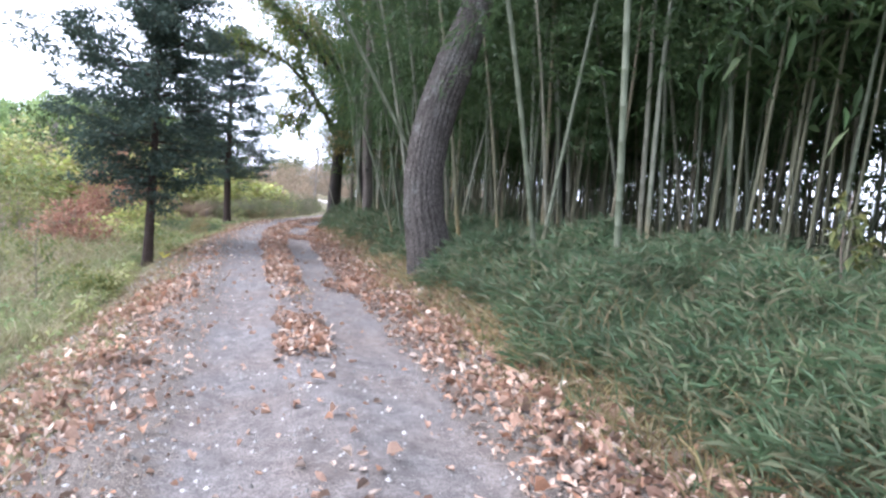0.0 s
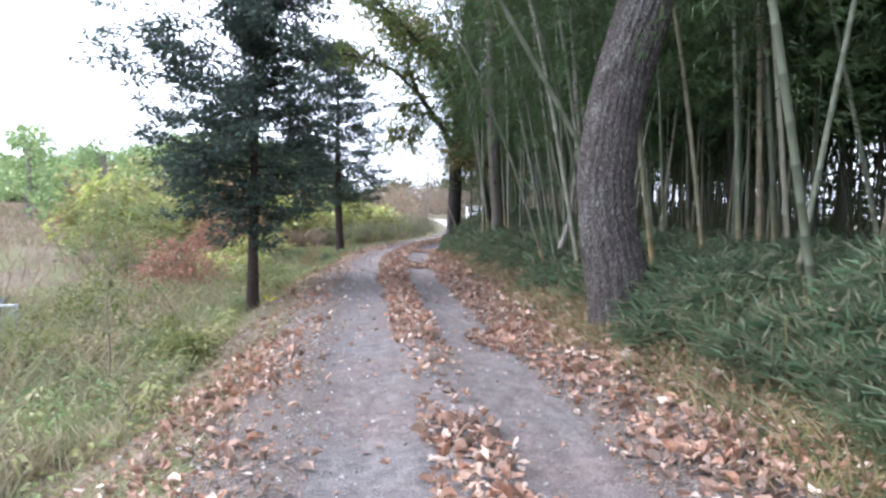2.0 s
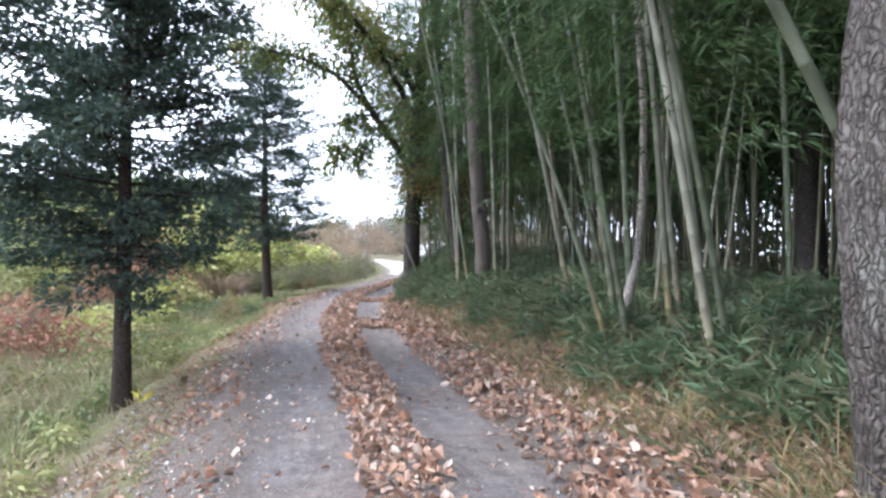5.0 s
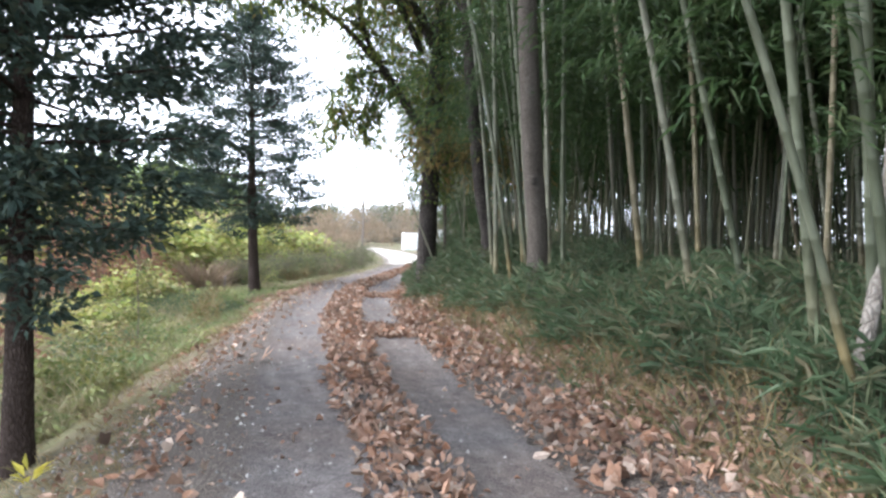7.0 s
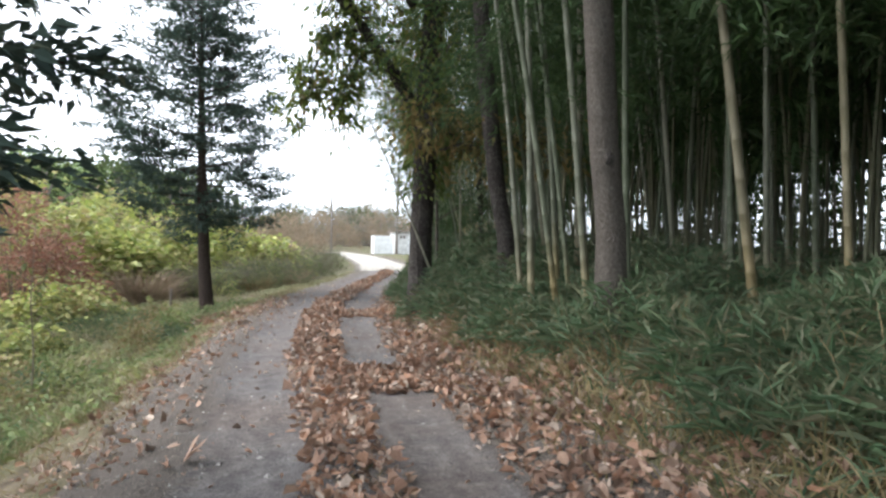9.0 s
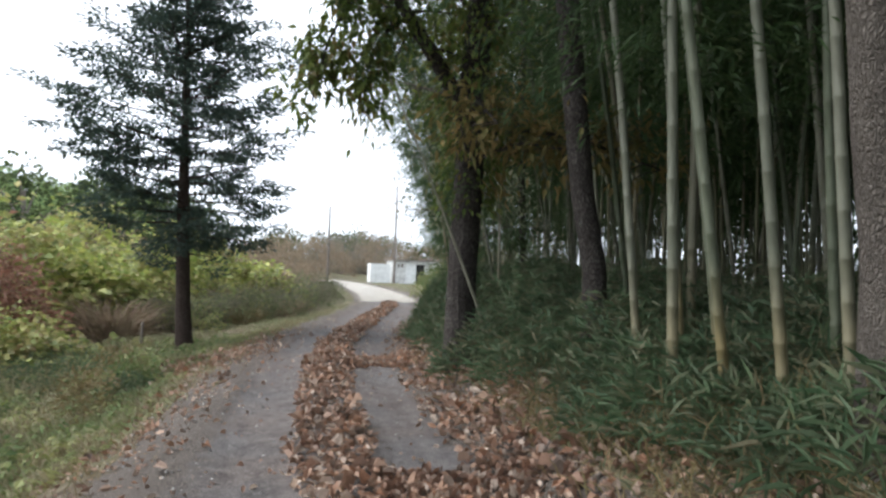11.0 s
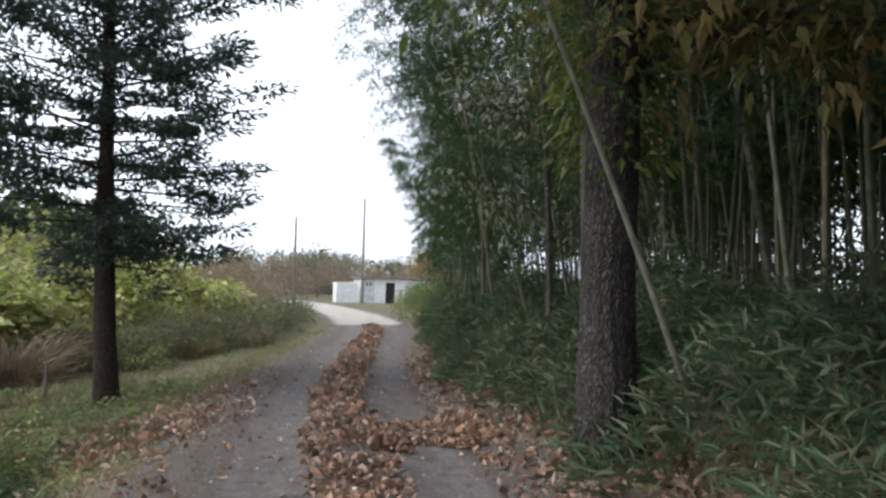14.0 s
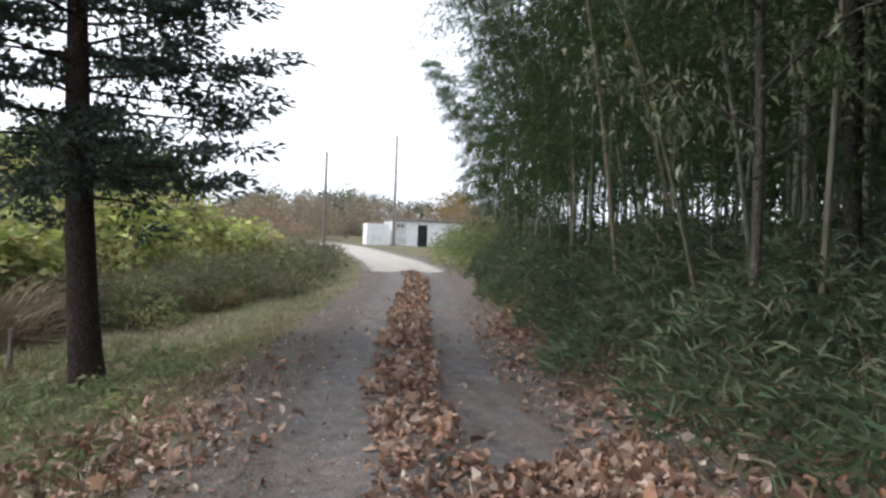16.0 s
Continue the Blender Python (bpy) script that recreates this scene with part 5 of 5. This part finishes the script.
# fallen stick on the verge
ob = thing("fallen_branch", "bare fallen stick lying on the leaf litter", "branch", pose(-1.85, 5.3, float(land(-1.85, 5.3)) + 0.03, 0, 0, 8))
heap = Heap()
heap.add(*tube(curve_points([(-0.15, -0.75, 0), (0.02, -0.2, 0.03), (0.0, 0.3, 0.01), (0.12, 0.8, 0.04)], 24), np.linspace(0.022, 0.008, 24), 7))
heap.add(*tube(curve_points([(0.0, 0.1, 0.02), (0.15, 0.3, 0.05), (0.25, 0.55, 0.03)], 10), np.linspace(0.010, 0.004, 10), 5))
link("stick", heap.mesh("stick", M_TWIG, True), ob)

# loose pebbles on the track
heap = Heap()
ico = np.array([(1, 0, 0), (-1, 0, 0), (0, 1, 0), (0, -1, 0), (0, 0, 1), (0, 0, -1)], float)
faces = np.array([(0, 2, 4), (2, 1, 4), (1, 3, 4), (3, 0, 4), (2, 0, 5), (1, 2, 5), (3, 1, 5), (0, 3, 5)])
x, y, u = scatter(9000, -1.7, 1.15, 0.8, 34, 0.5)
x2, y2, u2 = scatter(4500, -2.3, -0.6, 0.6, 15, 0.3)
P = on_land(np.concatenate([x, x2]), np.concatenate([y, y2]), 0.008)
for p in P:
    size = 0.005 + 0.016 * rng.random() ** 3
    heap.add(ico * size * (0.6 + 0.7 * rng.random((6, 3))) + p, faces)
for cx, cy, sx, sy in ((0.11, 5.06, 0.16, 0.16), (1.2, 4.9, 0.16, 0.22)):
    x, y = rng.normal(cx, sx, 420), rng.normal(cy, sy, 420)
    for p in on_land(x, y, 0.006):
        heap.add(ico * (0.004 + 0.008 * rng.random()) * (0.6 + 0.7 * rng.random((6, 3))) + p, faces)
stuff("pebbles", heap, M_STONE, "loose pale pebbles scattered over the track", "pebbles")


# ---- shed, crate and poles beyond the bend ----
shed_z = float(land(13, 71)) - 0.02
shed = thing("shed", "low whitewashed shed with a rusty flat roof", "shed", pose(11.62, 70.9, shed_z, 0, 0, 0))
bm = bmesh.new()
box(bm, 0.0, 0.0, 0, 1.9, 0.12, 2.05)
box(bm, 2.7, 0.0, 0, 4.0, 0.12, 2.0)
box(bm, 1.9, 0.0, 1.72, 2.7, 0.12, 2.0)
box(bm, 4.0, 0.0, 0, 5.0, 0.12, 0.95)
box(bm, 4.0, 0.0, 1.65, 5.0, 0.12, 1.95)
box(bm, 5.0, 0.0, 0, 5.6, 0.12, 1.95)
box(bm, 0.0, 0.12, 0, 0.12, 3.5, 2.0)
box(bm, 5.48, 0.12, 0, 5.6, 3.5, 1.9)
box(bm, 0.12, 3.38, 0, 5.48, 3.5, 1.9)
part("wall", bm, M_WHITE, shed)
part("roof", box(bmesh.new(), -0.25, -0.3, 2.06, 5.85, 3.8, 2.14, 0.01), M_ROOF, shed, "rusty sheet roof")
# thin dark panel behind the door opening paints the interior shade
part("doorway_shade", box(bmesh.new(), 1.9, 0.16, 0, 2.7, 0.2, 1.72), M_DOORWAY_SHADE, shed, "near-black panel painting the shade inside the open door")
part("window", box(bmesh.new(), 4.0, 0.09, 0.95, 5.0, 0.11, 1.65), M_DIRTYWHITE, shed, "boarded grey window")
part("panel", box(bmesh.new(), 0.02, -0.05, 0.1, 0.98, -0.005, 1.98, 0.01), M_DIRTYWHITE, shed, "stained white panel")
for k in range(2):
    part("notice", box(bmesh.new(), 0.25 + 0.3 * k, -0.06, 1.45, 0.45 + 0.3 * k, -0.052, 1.75), M_POLE, shed, "faded dark notice")
crate = thing("white_container", "small white storage container beside the shed", "container", pose(9.5, 70.6, shed_z))
part("body", box(bmesh.new(), 0, 0, 0.06, 1.72, 1.6, 1.68, 0.02), M_WHITE, crate)
part("door_edge", box(bmesh.new(), 0.42, -0.015, 0.1, 0.46, -0.002, 1.64), M_DIRTYWHITE, crate)


def pole(x, y, z0, z1, r, label):
    ob = thing("utility_pole", label, "pole", pose(x, y, z0))
    heap = Heap()
    heap.add(*tube(np.array([(0, 0, h) for h in np.linspace(0, z1 - z0, 12)]), np.linspace(r, r * 0.6, 12), 10))
    link("shaft", heap.mesh("shaft", M_POLE, True), ob)
    part("band", bmesh_ring(r * 0.78, (z1 - z0) * 0.86), M_STEEL, ob)


def bmesh_ring(r, h):
    bm = bmesh.new()
    bmesh.ops.create_cone(bm, cap_ends=True, segments=10, radius1=r, radius2=r, depth=0.1, matrix=pose(0, 0, h))
    return bm


pole(3.55, 49.0, float(land(3.55, 49)) - 0.1, 4.25, 0.075, "thin dark wooden utility pole above the scrub")
pole(11.3, 69.5, float(land(11.3, 69.5)) - 0.1, 8.1, 0.12, "tall grey utility pole beside the shed")

# metal frame and bundles down in the field
ob = thing("metal_gate", "galvanised mesh gate leaning in the low field", "gate", pose(-7.6, 14.4, float(land(-7.6, 14.4)), 0, 0, 10))
for name, b in (("post", (0, 0, 0, 0.04, 0.04, 1.0)), ("post", (1.5, 0, 0, 1.54, 0.04, 1.0)), ("rail", (0.04, 0, 0.95, 1.5, 0.04, 0.99)), ("rail", (0.04, 0, 0.05, 1.5, 0.04, 0.09))):
    part(name, box(bmesh.new(), *b, 0.004), M_STEEL, ob)
for k in range(9):
    part("bar", box(bmesh.new(), 0.18 + 0.14 * k, 0.012, 0.09, 0.19 + 0.14 * k, 0.022, 0.95), M_STEEL, ob)
mound(-7.9, 16.4, 0.6, 0.5, 0.5, 300, 0.3, 0.8, M_BLUE, "tarpaulin_heap", "crumpled faded blue tarpaulin in the field", "tarpaulin")


# ---- distance: wooded hill and tree line ----
def far_tree_parts(h, w, n, size, material):
    trunk = Heap()
    trunk.add(*tube(np.array([(0, 0, z) for z in np.linspace(0, h * 0.75, 8)]), np.linspace(w * 0.05, w * 0.015, 8), 7))
    P, D = [], []
    for _ in range(13):
        c = np.array([rng.normal(0, w * 0.24), rng.normal(0, w * 0.24), h * (0.35 + 0.55 * rng.random())])
        trunk.add(*tube(curve_points([(0, 0, c[2] * 0.6), (c[0] * 0.5, c[1] * 0.5, c[2] * 0.85), tuple(c)], 5), np.linspace(w * 0.018, w * 0.005, 5), 4))
        m = n // 13
        d = unit(rng.normal(0, 1, (m, 3)))
        P.append(c + d * w * 0.22 * rng.random((m, 1)) ** 0.4 * np.array([1, 1, 0.75]))
        D.append(d + rng.normal(0, 0.6, (m, 3)))
    P, D = np.concatenate(P), np.concatenate(D)
    heap = Heap()
    heap.add(*slips(P, D, size * (0.6 + 0.7 * rng.random(len(P))), size * 0.6))
    return trunk.mesh("trunk", M_POLE), heap.mesh("crown", material)


FAR = {"green": [far_tree_parts(10, 7, 900, 0.6, M_FAR_GREEN) for _ in range(2)], "dark": [far_tree_parts(9, 7, 1000, 0.5, M_FAR_DARK) for _ in range(2)],
       "grey": [far_tree_parts(8, 6, 1300, 0.3, M_FAR_GREY) for _ in range(2)], "orange": [far_tree_parts(8, 6, 1200, 0.4, M_FAR_ORANGE)]}
FAR_LABEL = {"green": "green leafy tree on the distant wooded hill", "dark": "dark green tree behind the vine field", "grey": "half-bare grey tree in the far tree line", "orange": "orange-leaved autumn tree in the far tree line"}


def far_tree(kind, x, y, z, s):
    ob = thing("far_tree", FAR_LABEL[kind], "tree", pose(x, y, z, 0, 0, rng.random() * 360) @ Matrix.Scale(s, 4), "far tree line")
    tr, cr = FAR[kind][int(rng.integers(len(FAR[kind])))]
    link("trunk", tr, ob)
    link("crown", cr, ob)


hx = np.linspace(-260, 30, 40)
hy = np.linspace(112, 260, 16)


def hill(x, y):
    return -2 + np.interp(x, [-260, -110, -80, -66, -50, -35, -12, 30], [0, 0, 1, 4, 8, 10, 7, 0]) * np.clip((y - 112) / 45, 0, 1) + 0.6 * wave(x, y, 14)


V, T = grid_mesh(hx, hy, hill)
tagged(link("hill", mesh_np("hill", V, T, M_GROUND, True)), "low wooded hill across the field", "hill", kind="structure")
for _ in range(150):
    x, y = -125 + 112 * rng.random(), 122 + 45 * rng.random()
    far_tree("green" if rng.random() < 0.85 else "dark", x, y, float(hill(x, y)) - 1.6, 0.75 + 0.45 * rng.random())
for x, y, s in ((-3.7, 64, 0.72), (-2.5, 67, 0.55), (-6.0, 66, 0.85), (-10, 64, 0.9), (-14, 62, 0.9), (-18, 66, 0.85), (-11, 70, 0.95), (-8, 76, 0.85)):
    far_tree("dark", x, y, float(land(x, y)) - 0.3, s)
for x, y, s in ((-13, 38, 0.42), (-17, 42, 0.5), (-21, 37, 0.5), (-22, 60, 0.8), (-26, 56, 0.8), (-30, 64, 0.9), (-19, 72, 0.9), (-36, 60, 0.9), (-34, 74, 1.0)):
    far_tree("green", x, y, float(land(x, y)) - 0.6, s)
for k in range(48):
    x = -10 + 62 * rng.random()
    far_tree("grey" if rng.random() < 0.75 else "dark", x, 106 + 40 * rng.random(), -2.6, 0.95 + 0.3 * rng.random())
for x, y, s in ((29.0, 110, 1.0), (32, 113, 0.95), (-4, 104, 0.55), (-1, 106, 0.5)):
    far_tree("orange", x, y, -0.4, s)
